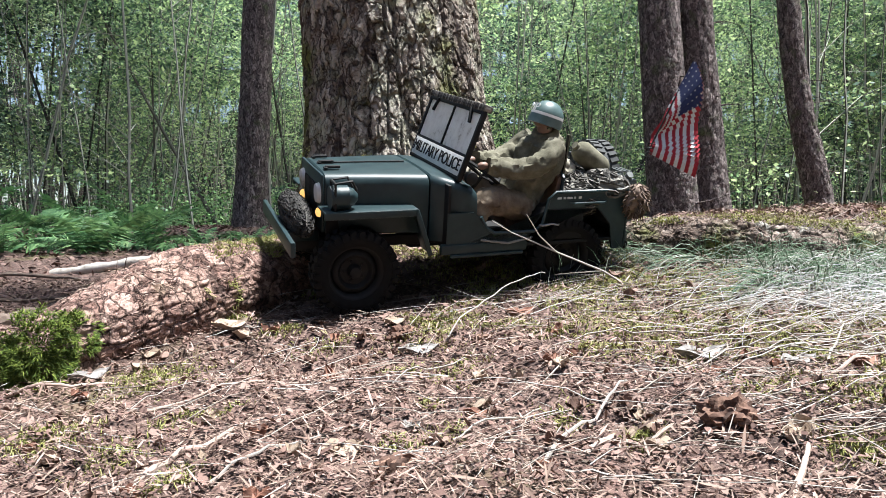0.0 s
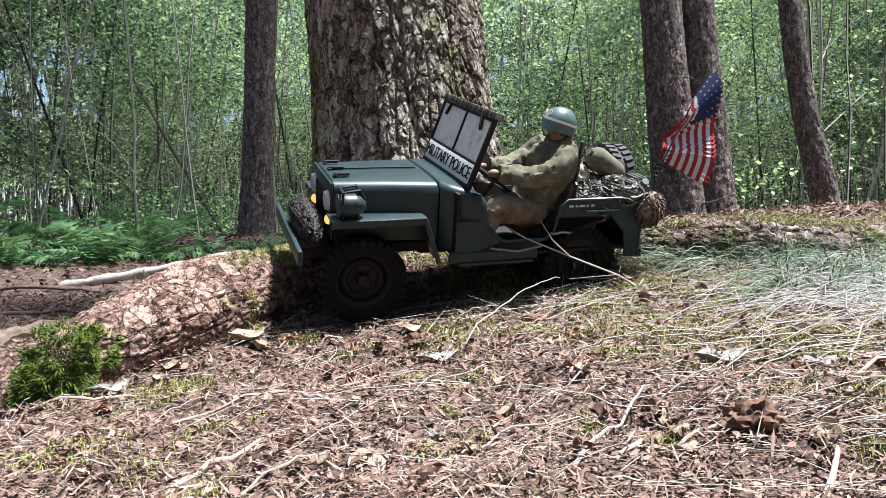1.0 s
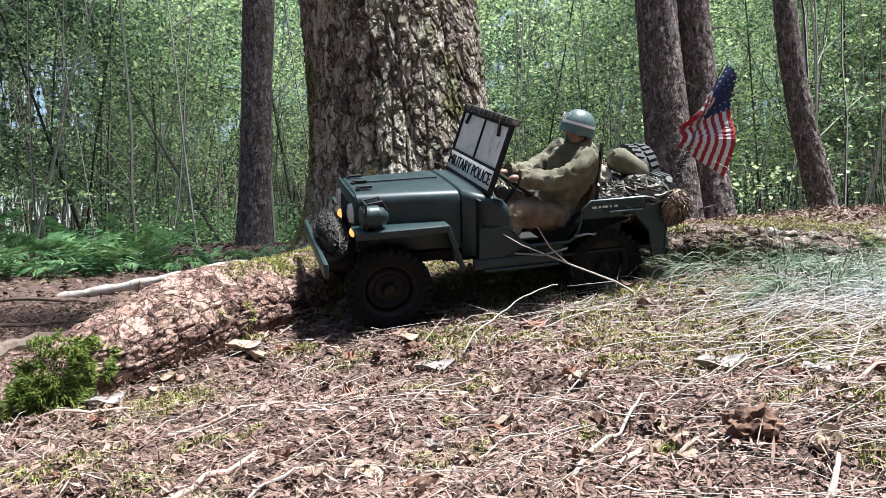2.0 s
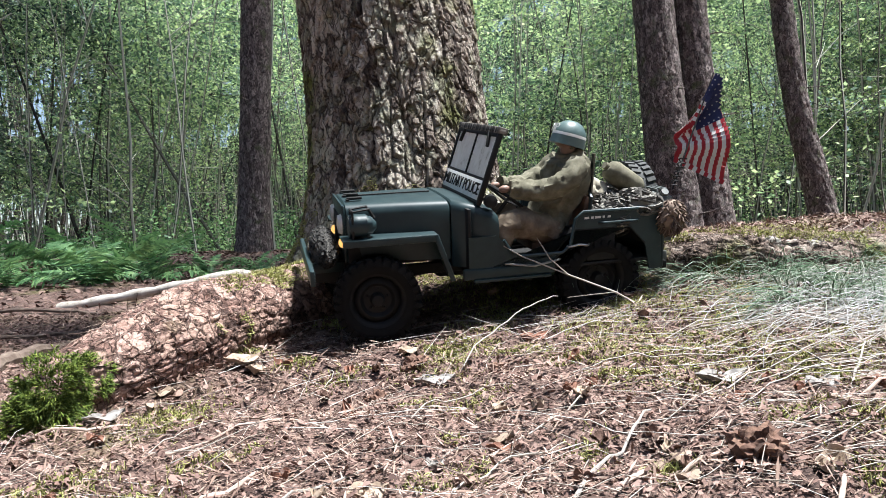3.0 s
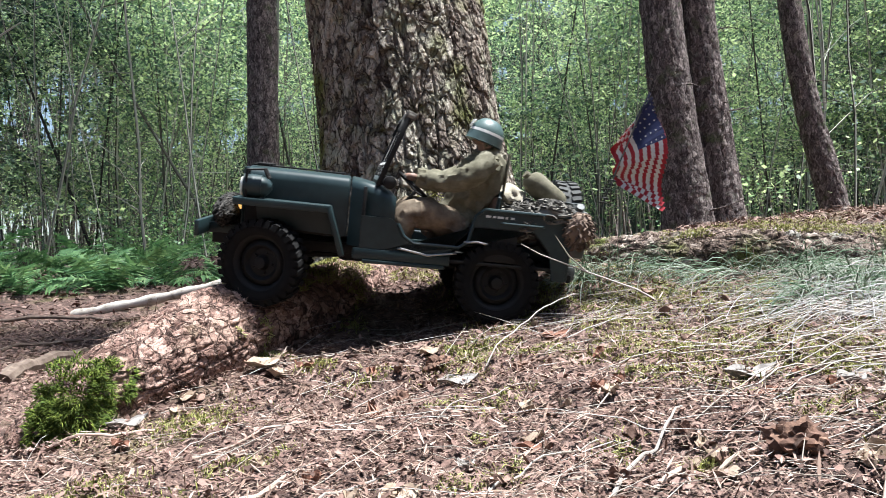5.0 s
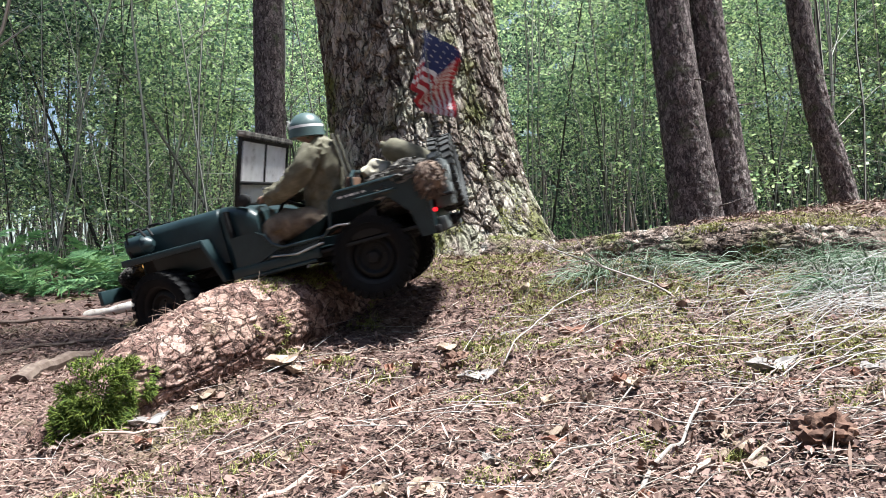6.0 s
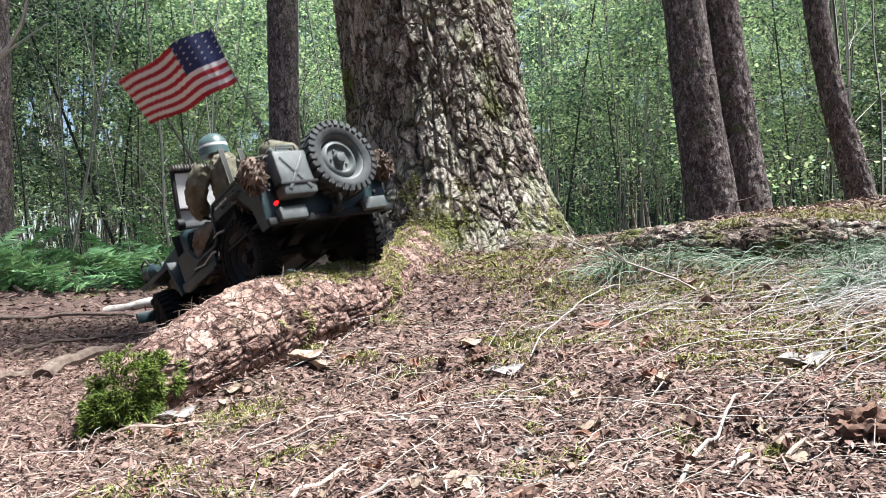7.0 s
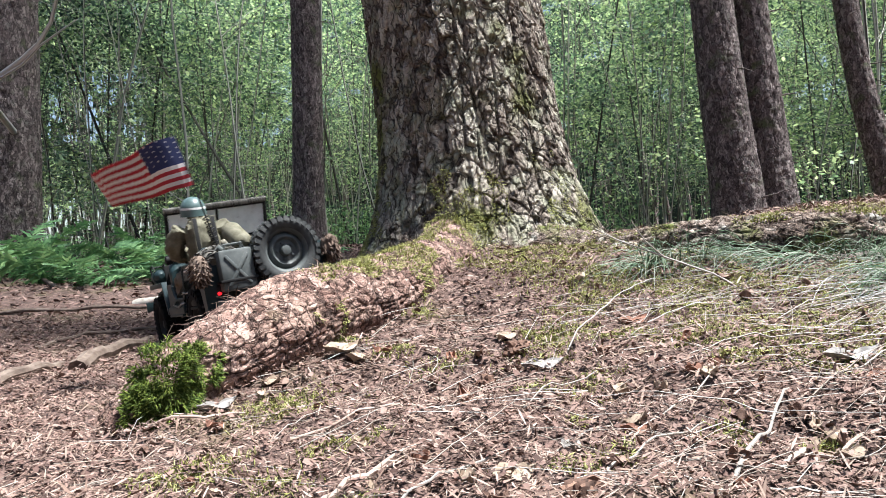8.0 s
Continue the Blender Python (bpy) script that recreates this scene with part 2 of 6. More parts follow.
M = dict(
    soil=material("soil", [(0.3, (0.0308, 0.0188, 0.0151)), (0.5, (0.0924, 0.0565, 0.0458)), (0.7, (0.193, 0.127, 0.106))], 45, 0.95, bump=0.9, bump_scale=160, depth=0.006, patches=[(3.0, 0.56, 0.72, (0.0924, 0.0833, 0.0286)), (260.0, 0.6, 0.7, (0.293, 0.192, 0.143))]),
    litter=material("litter", [(0.05, (0.027, 0.0154, 0.0123)), (0.3, (0.0963, 0.0563, 0.0456)), (0.6, (0.185, 0.117, 0.0959)), (0.9, (0.277, 0.192, 0.163)), (0.99, (0.424, 0.344, 0.304))], 60, 0.85, island=0.75, bump=0.4, bump_scale=300, spec=0.25),
    needles=material("needles", [(0.05, (0.0416, 0.0229, 0.0173)), (0.4, (0.159, 0.101, 0.0754)), (0.75, (0.257, 0.186, 0.147)), (0.97, (0.367, 0.301, 0.252))], 40, 0.8, island=0.85, bump=0),
    straw=material("straw", [(0.1, (0.145, 0.116, 0.0894)), (0.45, (0.272, 0.242, 0.206)), (0.9, (0.424, 0.404, 0.371))], 30, 0.6, island=0.7, bump=0),
    straw_grey=material("straw_grey", [(0.1, (0.176, 0.172, 0.159)), (0.45, (0.339, 0.339, 0.326)), (0.9, (0.515, 0.515, 0.515))], 30, 0.5, island=0.7, bump=0),
    moss=material("moss", [(0.1, (0.034, 0.0638, 0.0102)), (0.5, (0.102, 0.153, 0.0213)), (0.9, (0.23, 0.289, 0.051))], 40, 0.9, island=0.75, bump=0, translucent=0.25),
    moss_dry=material("moss_dry", [(0.1, (0.131, 0.131, 0.0308)), (0.5, (0.308, 0.316, 0.0924)), (0.9, (0.477, 0.477, 0.208))], 40, 0.9, island=0.75, bump=0, translucent=0.2),
    grass=material("grass", [(0.1, (0.0385, 0.0924, 0.0423)), (0.5, (0.123, 0.193, 0.108)), (0.95, (0.37, 0.393, 0.323))], 10, 0.55, island=0.85, bump=0, translucent=0.2),
    bark=bark_material("bark", [(0.30, (0.0224, 0.0155, 0.0129)), (0.42, (0.107, 0.0826, 0.0671)), (0.56, (0.258, 0.215, 0.176)), (0.70, (0.43, 0.391, 0.327))], 0.030, 0.105, 0.055, (0.327, 0.335, 0.241), (0.50, 0.66), green=(0.129, 0.142, 0.043), green_at=(0.53, 0.66)),
    bark_root=bark_material("bark_root", [(0.30, (0.035, 0.021, 0.017)), (0.42, (0.12, 0.070, 0.056)), (0.55, (0.25, 0.152, 0.122)), (0.70, (0.43, 0.30, 0.25))], 0.021, 0.022, 0.05, (0.40, 0.27, 0.215), (0.53, 0.60), green=(0.10, 0.105, 0.03), green_at=(0.62, 0.74)),
    bark_log=bark_material("bark_log", [(0.30, (0.03, 0.02, 0.016)), (0.42, (0.09, 0.064, 0.052)), (0.56, (0.20, 0.15, 0.12)), (0.72, (0.40, 0.33, 0.28))], 0.018, 0.018, 0.06, green_at=(0.52, 0.66)),
    bark_far=bark_material("bark_far", [(0.30, (0.020, 0.016, 0.015)), (0.42, (0.070, 0.054, 0.052)), (0.58, (0.165, 0.132, 0.126)), (0.72, (0.33, 0.28, 0.26))], 0.016, 0.050, 0.06, (0.24, 0.23, 0.20), (0.56, 0.70), (0.10, 0.12, 0.06), (0.58, 0.74)),
    stem=material("stem", [(0.2, (0.030, 0.028, 0.024)), (0.50, (0.105, 0.105, 0.088)), (0.80, (0.42, 0.43, 0.37))], 3, 0.85, island=0.75, bump=0.4, bump_scale=60, depth=0.004),
    stick=material("stick", [(0.25, (0.196, 0.124, 0.0918)), (0.5, (0.36, 0.275, 0.223)), (0.75, (0.471, 0.412, 0.354))], 14, 0.7, bump=0.5, bump_scale=90),
    birch=material("birch", [(0.32, (0.082, 0.0656, 0.0533)), (0.44, (0.369, 0.328, 0.279)), (0.7, (0.607, 0.574, 0.525))], 22, 0.75, bump=0.5, bump_scale=90),
    twig=material("twig", [(0.25, (0.042, 0.027, 0.021)), (0.5, (0.108, 0.078, 0.06)), (0.75, (0.204, 0.162, 0.132))], 30, 0.85, bump=0.5, bump_scale=120),
    # broad dark-to-bright patches paint sunlit and shaded foliage into the leaf colour
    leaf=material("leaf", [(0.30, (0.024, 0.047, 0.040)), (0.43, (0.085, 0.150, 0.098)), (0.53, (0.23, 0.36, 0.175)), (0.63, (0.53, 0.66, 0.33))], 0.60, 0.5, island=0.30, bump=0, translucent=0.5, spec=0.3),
    fern=material("fern", [(0.25, (0.055, 0.14, 0.06)), (0.5, (0.14, 0.29, 0.115)), (0.8, (0.30, 0.46, 0.19))], 9, 0.5, island=0.5, bump=0, translucent=0.3),
    # near-black greens paint in the shade deep between the far stems
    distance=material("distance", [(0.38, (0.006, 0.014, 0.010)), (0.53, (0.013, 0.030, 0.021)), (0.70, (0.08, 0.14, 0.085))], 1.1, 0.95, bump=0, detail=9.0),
    paint=material("paint", [(0.35, (0.0103, 0.0221, 0.0246)), (0.55, (0.0143, 0.0295, 0.032)), (0.75, (0.0213, 0.0377, 0.0394))], 35, 0.40, bump=0.08, bump_scale=500, depth=0.0004, spec=0.35, patches=[(90.0, 0.72, 0.80, (0.041, 0.0394, 0.0344))]),
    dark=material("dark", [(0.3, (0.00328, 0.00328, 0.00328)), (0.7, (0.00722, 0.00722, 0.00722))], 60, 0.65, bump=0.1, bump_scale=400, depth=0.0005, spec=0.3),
    rubber=material("rubber", [(0.35, (0.00328, 0.00328, 0.00328)), (0.6, (0.00574, 0.00574, 0.00574)), (0.8, (0.0148, 0.0131, 0.0115))], 70, 0.85, bump=0.3, bump_scale=350, depth=0.0006, spec=0.2),
    rubber_grey=material("rubber_grey", [(0.35, (0.023, 0.0242, 0.0242)), (0.6, (0.0459, 0.0492, 0.0479)), (0.8, (0.0984, 0.0952, 0.0856))], 60, 0.8, bump=0.2, bump_scale=350, depth=0.0005),
    grey_paint=material("grey_paint", [(0.3, (0.0459, 0.0538, 0.0512)), (0.55, (0.0787, 0.0888, 0.0856)), (0.8, (0.138, 0.141, 0.131))], 40, 0.6, bump=0.15, bump_scale=300, depth=0.0005),
    white=material("white", [(0.3, (0.508, 0.508, 0.492)), (0.7, (0.656, 0.656, 0.631))], 80, 0.5, bump=0),
    # near-white mottle puts dust and the sky's reflection into one colour
    glass=material("glass", [(0.30, (0.46, 0.44, 0.41)), (0.42, (0.84, 0.83, 0.81)), (0.6, (0.93, 0.925, 0.91))], 48, 0.2, bump=0.3, bump_scale=60, translucent=0.55, spec=0.9),
    olive=material("olive", [(0.3, (0.0722, 0.0672, 0.0451)), (0.5, (0.123, 0.116, 0.082)), (0.75, (0.213, 0.201, 0.152))], 45, 0.95, bump=0.5, bump_scale=900, depth=0.0008, spec=0.2),
    khaki=material("khaki", [(0.3, (0.0768, 0.0563, 0.0396)), (0.5, (0.14, 0.108, 0.078)), (0.75, (0.224, 0.186, 0.137))], 45, 0.95, bump=0.5, bump_scale=900, depth=0.0008, spec=0.2),
    skin=material("skin", [(0.3, (0.15, 0.087, 0.063)), (0.7, (0.216, 0.132, 0.099))], 60, 0.55, bump=0),
    helmet=material("helmet", [(0.3, (0.0492, 0.0861, 0.0836)), (0.7, (0.082, 0.123, 0.119))], 90, 0.4, bump=0.1, bump_scale=800, depth=0.0003),
    net=material("net", [(0.2, (0.02, 0.0187, 0.0163)), (0.5, (0.0625, 0.0575, 0.05)), (0.85, (0.25, 0.237, 0.206))], 90, 0.9, island=0.6, bump=0),
    net_dark=material("net_dark", [(0.2, (0.006, 0.006, 0.005)), (0.6, (0.022, 0.020, 0.018)), (0.95, (0.09, 0.085, 0.075))], 90, 0.95, island=0.6, bump=0),
    fur=material("fur", [(0.1, (0.028, 0.0176, 0.0128)), (0.5, (0.088, 0.0576, 0.0416)), (0.9, (0.208, 0.152, 0.116))], 80, 0.9, island=0.7, bump=0),
    canvas=material("canvas", [(0.3, (0.22, 0.20, 0.15)), (0.7, (0.42, 0.39, 0.31))], 50, 0.95, bump=0.5, bump_scale=700, depth=0.0008),
    leather=material("leather", [(0.3, (0.06, 0.032, 0.02)), (0.7, (0.14, 0.08, 0.05))], 50, 0.6, bump=0.3, bump_scale=400, depth=0.0006),
    rust=material("rust", [(0.3, (0.14, 0.062, 0.04)), (0.7, (0.27, 0.13, 0.085))], 50, 0.8, bump=0.4, bump_scale=300),
    pale_leaf=material("pale_leaf", [(0.3, (0.246, 0.178, 0.123)), (0.7, (0.382, 0.302, 0.228))], 50, 0.75, bump=0.4, bump_scale=300),
    brown_leaf=material("brown_leaf", [(0.3, (0.0924, 0.0501, 0.0347)), (0.55, (0.177, 0.108, 0.0809)), (0.75, (0.277, 0.193, 0.154))], 60, 0.8, bump=0.5, bump_scale=260),
    grey_leaf=material("grey_leaf", [(0.3, (0.154, 0.139, 0.123)), (0.55, (0.293, 0.273, 0.254)), (0.75, (0.462, 0.447, 0.424))], 50, 0.7, bump=0.4, bump_scale=300),
    clump=material("clump", [(0.2, (0.05, 0.028, 0.02)), (0.5, (0.11, 0.06, 0.042)), (0.8, (0.22, 0.13, 0.09))], 90, 0.95, island=0.5, bump=0.8, bump_scale=200),
    red=material("red", [(0.3, (0.246, 0.0131, 0.0205)), (0.7, (0.361, 0.0246, 0.0369))], 60, 0.85, bump=0.4, bump_scale=900, depth=0.0005),
    cloth_white=material("cloth_white", [(0.3, (0.508, 0.492, 0.476)), (0.7, (0.64, 0.623, 0.607))], 60, 0.85, bump=0.4, bump_scale=900, depth=0.0005),
    blue=material("blue", [(0.3, (0.014, 0.02, 0.065)), (0.7, (0.024, 0.034, 0.105))], 60, 0.85, bump=0.4, bump_scale=900, depth=0.0005),
    steel=material("steel", [(0.3, (0.20, 0.20, 0.19)), (0.7, (0.40, 0.39, 0.37))], 80, 0.4, metal=0.9, bump=0.1),
    tail=glow("tail_lamp", (0.9, 0.012, 0.02), 0.9),
    amber=glow("amber_lamp", (0.9, 0.50, 0.15), 0.45),
)


# ---- mesh helpers ----
def finish(name, bm, mat, smooth=False):
    me = bpy.data.meshes.new(name)
    bm.normal_update()
    bm.to_mesh(me)
    bm.free()
    for m in (mat if isinstance(mat, (list, tuple)) else [mat]):
        me.materials.append(m)
    if smooth:
        me.polygons.foreach_set("use_smooth", [True] * len(me.polygons))
        me.set_sharp_from_angle(angle=radians(38))
    return me


def part(name, bm, mat, parent, label="", smooth=True, m=None):
    ob = new(name, finish(name, bm, mat, smooth))
    ob.parent = parent
    if m is not None:
        ob.matrix_basis = m
    return tagged(ob, label)


def share(name, me, parent, m, label=""):
    ob = new(name, me)
    ob.parent = parent
    ob.matrix_basis = m
    return tagged(ob, label)


def bulk(name, verts, faces, mat, smooth=False, parent=None):
    me = bpy.data.meshes.new(name)
    verts, faces = np.asarray(verts, dtype=np.float32), np.asarray(faces, dtype=np.int32)
    n = faces.shape[1]
    me.vertices.add(len(verts))
    me.vertices.foreach_set("co", verts.ravel())
    me.loops.add(faces.size)
    me.loops.foreach_set("vertex_index", faces.ravel())
    me.polygons.add(len(faces))
    me.polygons.foreach_set("loop_start", np.arange(0, faces.size, n, dtype=np.int32))
    me.polygons.foreach_set("loop_total", np.full(len(faces), n, dtype=np.int32))
    if smooth:
        me.polygons.foreach_set("use_smooth", np.ones(len(faces), dtype=bool))
    me.update(calc_edges=True)
    me.validate()
    me.materials.append(mat)
    ob = new(name, me)
    ob.parent = parent
    return ob


def box(bm, size, at, bevel=0.0, turn=(0, 0, 0), mat=0):
    """A box in millimetres with worn edges."""
    res = bmesh.ops.create_cube(bm, size=1.0)
    vs = res["verts"]
    m = pose(at[0] / 1000, at[1] / 1000, at[2] / 1000, *turn) @ Matrix.Diagonal((size[0] / 1000, size[1] / 1000, size[2] / 1000, 1))
    bmesh.ops.transform(bm, matrix=m, verts=vs)
    faces = {f for v in vs for f in v.link_faces}
    for f in faces:
        f.material_index = mat
    if bevel:
        bmesh.ops.bevel(bm, geom=list({e for f in faces for e in f.edges}), offset=bevel / 1000, segments=2, affect="EDGES", profile=0.5)
    return bm


def tube(bm, pts, radii, seg=8, cap=True, mat=0, flat=1.0):
    """A tapered tube along points in metres."""
    pts = [Vector(p) for p in pts]
    if not isinstance(radii, (list, tuple)):
        radii = [radii] * len(pts)
    rings, side = [], None
    for k, p in enumerate(pts):
        d = (pts[min(k + 1, len(pts) - 1)] - pts[max(k - 1, 0)]).normalized()
        if side is None:
            side = d.orthogonal().normalized()
        side = (side - d * side.dot(d)).normalized()
        up = d.cross(side)
        rings.append([bm.verts.new(p + radii[k] * (math.cos(a) * side + flat * math.sin(a) * up)) for a in (2 * math.pi * j / seg for j in range(seg))])
    for r0, r1 in zip(rings, rings[1:]):
        for j in range(seg):
            bm.faces.new((r0[j], r0[(j + 1) % seg], r1[(j + 1) % seg], r1[j])).material_index = mat
    if cap:
        bm.faces.new(rings[0][::-1]).material_index = mat
        bm.faces.new(rings[-1]).material_index = mat
    return bm


def lathe(bm, profile, seg=32, axis="y", at=(0, 0, 0), mat=0, cap=True):
    """Turn a closed profile of (radius, offset along the axis) in millimetres."""
    rings = []
    for r, o in profile:
        ring = []
        for j in range(seg):
            a = 2 * math.pi * j / seg
            c, s = r * math.cos(a), r * math.sin(a)
            p = {"y": (c, o, s), "x": (o, c, s), "z": (c, s, o)}[axis]
            ring.append(bm.verts.new([(p[i] + at[i]) / 1000 for i in range(3)]))
        rings.append(ring)
    for r0, r1 in zip(rings, rings[1:]):
        for j in range(seg):
            bm.faces.new((r0[j], r0[(j + 1) % seg], r1[(j + 1) % seg], r1[j])).material_index = mat
    for ring in (rings[0], rings[-1]) if cap else ():
        bm.faces.new(ring).material_index = mat
    bmesh.ops.recalc_face_normals(bm, faces=bm.faces)
    return bm


def plate(bm, outline, y0, y1, mat=0):
    """A panel cut to an outline of (x, z) in millimetres, from y0 to y1."""
    a = [bm.verts.new((x / 1000, y0 / 1000, z / 1000)) for x, z in outline]
    b = [bm.verts.new((x / 1000, y1 / 1000, z / 1000)) for x, z in outline]
    n = len(outline)
    fs = [bm.faces.new(a), bm.faces.new(b[::-1])]
    for j in range(n):
        fs.append(bm.faces.new((a[j], b[j], b[(j + 1) % n], a[(j + 1) % n])))
    for f in fs:
        f.material_index = mat
    bmesh.ops.recalc_face_normals(bm, faces=bm.faces)
    return bm


def blob(bm, at, size, lump=0.2, seed=0, mat=0, sub=3, turn=(0, 0, 0)):
    """A lumpy rounded body in millimetres."""
    res = bmesh.ops.create_icosphere(bm, subdivisions=sub, radius=1.0)
    m = pose(at[0] / 1000, at[1] / 1000, at[2] / 1000, *turn) @ Matrix.Diagonal((size[0] / 1000, size[1] / 1000, size[2] / 1000, 1))
    for v in res["verts"]:
        n = noise.noise(v.co * 1.7 + Vector((seed * 7.1, seed * 3.3, 0)))
        v.co = m @ (v.co * (1 + lump * n))
    for f in {f for v in res["verts"] for f in v.link_faces}:
        f.material_index = mat
        f.smooth = True
    return bm


# ---- ground ----
ROOT = np.array([(-0.58, 0.83, -0.10, 0.03), (-0.53, 0.86, -0.035, 0.042), (-0.47, 0.905, 0.034, 0.052), (-0.41, 1.00, 0.068, 0.064), (-0.35, 1.10, 0.096, 0.066), (-0.29, 1.22, 0.107, 0.066), (-0.225, 1.36, 0.125, 0.072), (-0.178, 1.50, 0.152, 0.070), (-0.160, 1.64, 0.185, 0.082), (-0.14, 1.80, 0.235, 0.095)])
LOG = np.array([(0.02, 1.66, 0.16, 0.08), (0.15, 1.52, 0.155, 0.045), (0.26, 1.40, 0.168, 0.040), (0.36, 1.30, 0.168, 0.042), (0.48, 1.26, 0.170, 0.044), (0.63, 1.25, 0.155, 0.050), (0.85, 1.22, 0.15, 0.055), (1.15, 1.15, 0.13, 0.06)])


def spline(rows, n):
    """Smooth samples through rows of numbers."""
    k = len(rows)
    t = np.linspace(0, k - 1, n)
    i = np.clip(np.floor(t).astype(int), 0, k - 2)
    f = (t - i)[:, None]
    p0, p1, p2, p3 = rows[np.clip(i - 1, 0, k - 1)], rows[i], rows[i + 1], rows[np.clip(i + 2, 0, k - 1)]
    return 0.5 * (2 * p1 + (p2 - p0) * f + (2 * p0 - 5 * p1 + 4 * p2 - p3) * f ** 2 + (3 * p1 - p0 - 3 * p2 + p3) * f ** 3)


def beside(x, y):
    """How far a place lies beyond the root, towards the path."""
    ys = np.concatenate(([-30, 0.2], ROOT[:, 1], [2.0, 2.6, 60]))
    xs = np.concatenate(([-4.0, -1.1], ROOT[:, 0], [0.4, 3.0, 40]))
    return (np.interp(y, ys, xs) - x) * 0.85


def height(x, y, rough=True):
    hill = np.interp(y, [-40, -3, 0, 0.5, 0.7, 0.85, 0.98, 1.1, 1.2, 1.35, 1.5, 1.7, 2.2, 3, 6, 20, 90], [-2, -0.25, -0.03, 0.014, 0.028, 0.042, 0.055, 0.075, 0.095, 0.14, 0.168, 0.18, 0.16, 0.16, 0.24, 0.5, 1.5])
    hill = hill + 0.085 * np.clip(x, -0.8, 0.8)
    path = np.interp(y, [-40, -3, 0, 0.6, 1.2, 1.7, 2, 2.5, 3, 6, 20, 90], [-2, -0.3, -0.1, -0.06, -0.02, 0.0, 0.035, 0.09, 0.13, 0.24, 0.5, 1.5])
    w = step(0.0, 0.16, beside(x, y))
    z = hill * (1 - w) + path * w
    z = z + 0.014 * np.exp(-((beside(x, y) + 0.075) / 0.05) ** 2) * step(0.85, 1.0, y) * (1 - step(1.5, 1.7, y))
    if rough:
        p = np.stack([x, y, np.zeros_like(x)], -1)
        near = np.exp(-((y - 1.0) / 3.0) ** 2)
        z = z + near * (0.036 * (fbm(p * 7, 3, 5) - 0.5) + 0.022 * (fbm(p * 34, 3, 9) - 0.5)) + (1 - near) * 0.35 * (fbm(p * 0.4, 3, 3) - 0.5)
    return z


def spread(lo, hi, a, b, fine, far):
    """Coordinates that are fine between a and b and widen to lo and hi."""
    mid = list(np.arange(a, b, fine))
    for sgn, start, end in ((1, b, hi), (-1, a, lo)):
        v, s, out = start, fine, []
        while sgn * (end - v) > 0:
            out.append(v)
            s *= 1.16
            v += sgn * s
        out.append(end)
        mid = mid + out if sgn > 0 else out[::-1][:-1] + mid
    return np.array(mid)


gx, gy = spread(-150, 150, -1.25, 1.1, 0.009, 0), spread(-100, 200, 0.25, 2.1, 0.009, 0)
GX, GY = np.meshgrid(gx, gy)
gz = height(GX.ravel(), GY.ravel())
gi = np.arange(len(gx) * len(gy)).reshape(len(gy), len(gx))
gf = np.stack([gi[:-1, :-1], gi[:-1, 1:], gi[1:, 1:], gi[1:, :-1]], -1).reshape(-1, 4)
ground = bulk("ground", np.stack([GX.ravel(), GY.ravel(), gz], -1), gf, M["soil"], True)
tagged(ground, "sloping forest floor of brown soil, needles and leaf litter", "ground", kind="structure")


# ---- trees ----
def barked(rows, around, along, plate_w, plate_h, relief, seed, flare=None, split=0.7, lumps=0.10, crack=0.07):
    """A trunk or root along rows of x, y, z, radius, with cracked bark plates."""
    s = spline(rows, along)
    c, r = s[:, :3], s[:, 3]
    d = np.gradient(c, axis=0)
    d /= np.linalg.norm(d, axis=1)[:, None]
    length = np.concatenate(([0], np.cumsum(np.linalg.norm(np.diff(c, axis=0), axis=1))))
    ref = np.array((0.0, 0.0, 1.0)) if abs(d[len(d) // 2][2]) < 0.7 else np.array((0.0, 1.0, 0.0))
    side = np.cross(d, ref)
    side /= np.linalg.norm(side, axis=1)[:, None]
    up = np.cross(side, d)
    a = np.linspace(0, 2 * np.pi, around, endpoint=False)
    A, L = np.meshgrid(a, length)
    R = np.repeat(r[:, None], around, 1)
    rm = np.median(r)
    q = np.stack([np.cos(A) * rm / plate_w, np.sin(A) * rm / plate_w, L / plate_h], -1).reshape(-1, 3)
    warp = np.stack([fbm(q * 1.1, 3, seed + k) for k in (1, 2, 3)], -1) - 0.5
    d1, d2, val, off = cells(q + 0.9 * warp, seed)
    e1, e2, val2, off2 = cells(q * 2.6 + 1.2 * warp, seed + 5)
    plates = step(0.0, crack, d2 - d1)
    flakes = step(0.0, 0.06, e2 - e1)
    broad = fbm(q * 0.18, 2, seed + 8) - 0.5
    ridge = 1 - np.abs(2 * fbm(q * np.array((0.75, 0.75, 0.22)), 3, seed + 40) - 1)
    fissure = step(0.90, 0.99, ridge)
    lifted = 0.5 * (val - 0.5) * off[:, 0] - 0.35 * off[:, 2]
    disp = relief * (plates * (0.45 + 0.45 * val + lifted) + flakes * (0.10 + 0.30 * val2 - 0.25 * off2[:, 2]) - split * fissure + 0.22 * (fbm(q * 5, 2, seed + 6) - 0.5) - 0.6) + lumps * rm * broad
    R = R + disp.reshape(R.shape)
    if flare is not None:
        R = flare(A, L, R)
    P = c[:, None] + R[..., None] * (np.cos(A)[..., None] * side[:, None] + np.sin(A)[..., None] * up[:, None])
    i = np.arange(around * along).reshape(along, around)
    j = np.roll(i, -1, 1)
    f = np.stack([i[:-1], j[:-1], j[1:], i[1:]], -1).reshape(-1, 4)
    return P.reshape(-1, 3), f


def empty(name, at=(0, 0, 0)):
    ob = new(name)
    ob.location = at
    return ob


big = empty("old_tree", (-0.13, 1.87, 0.0))
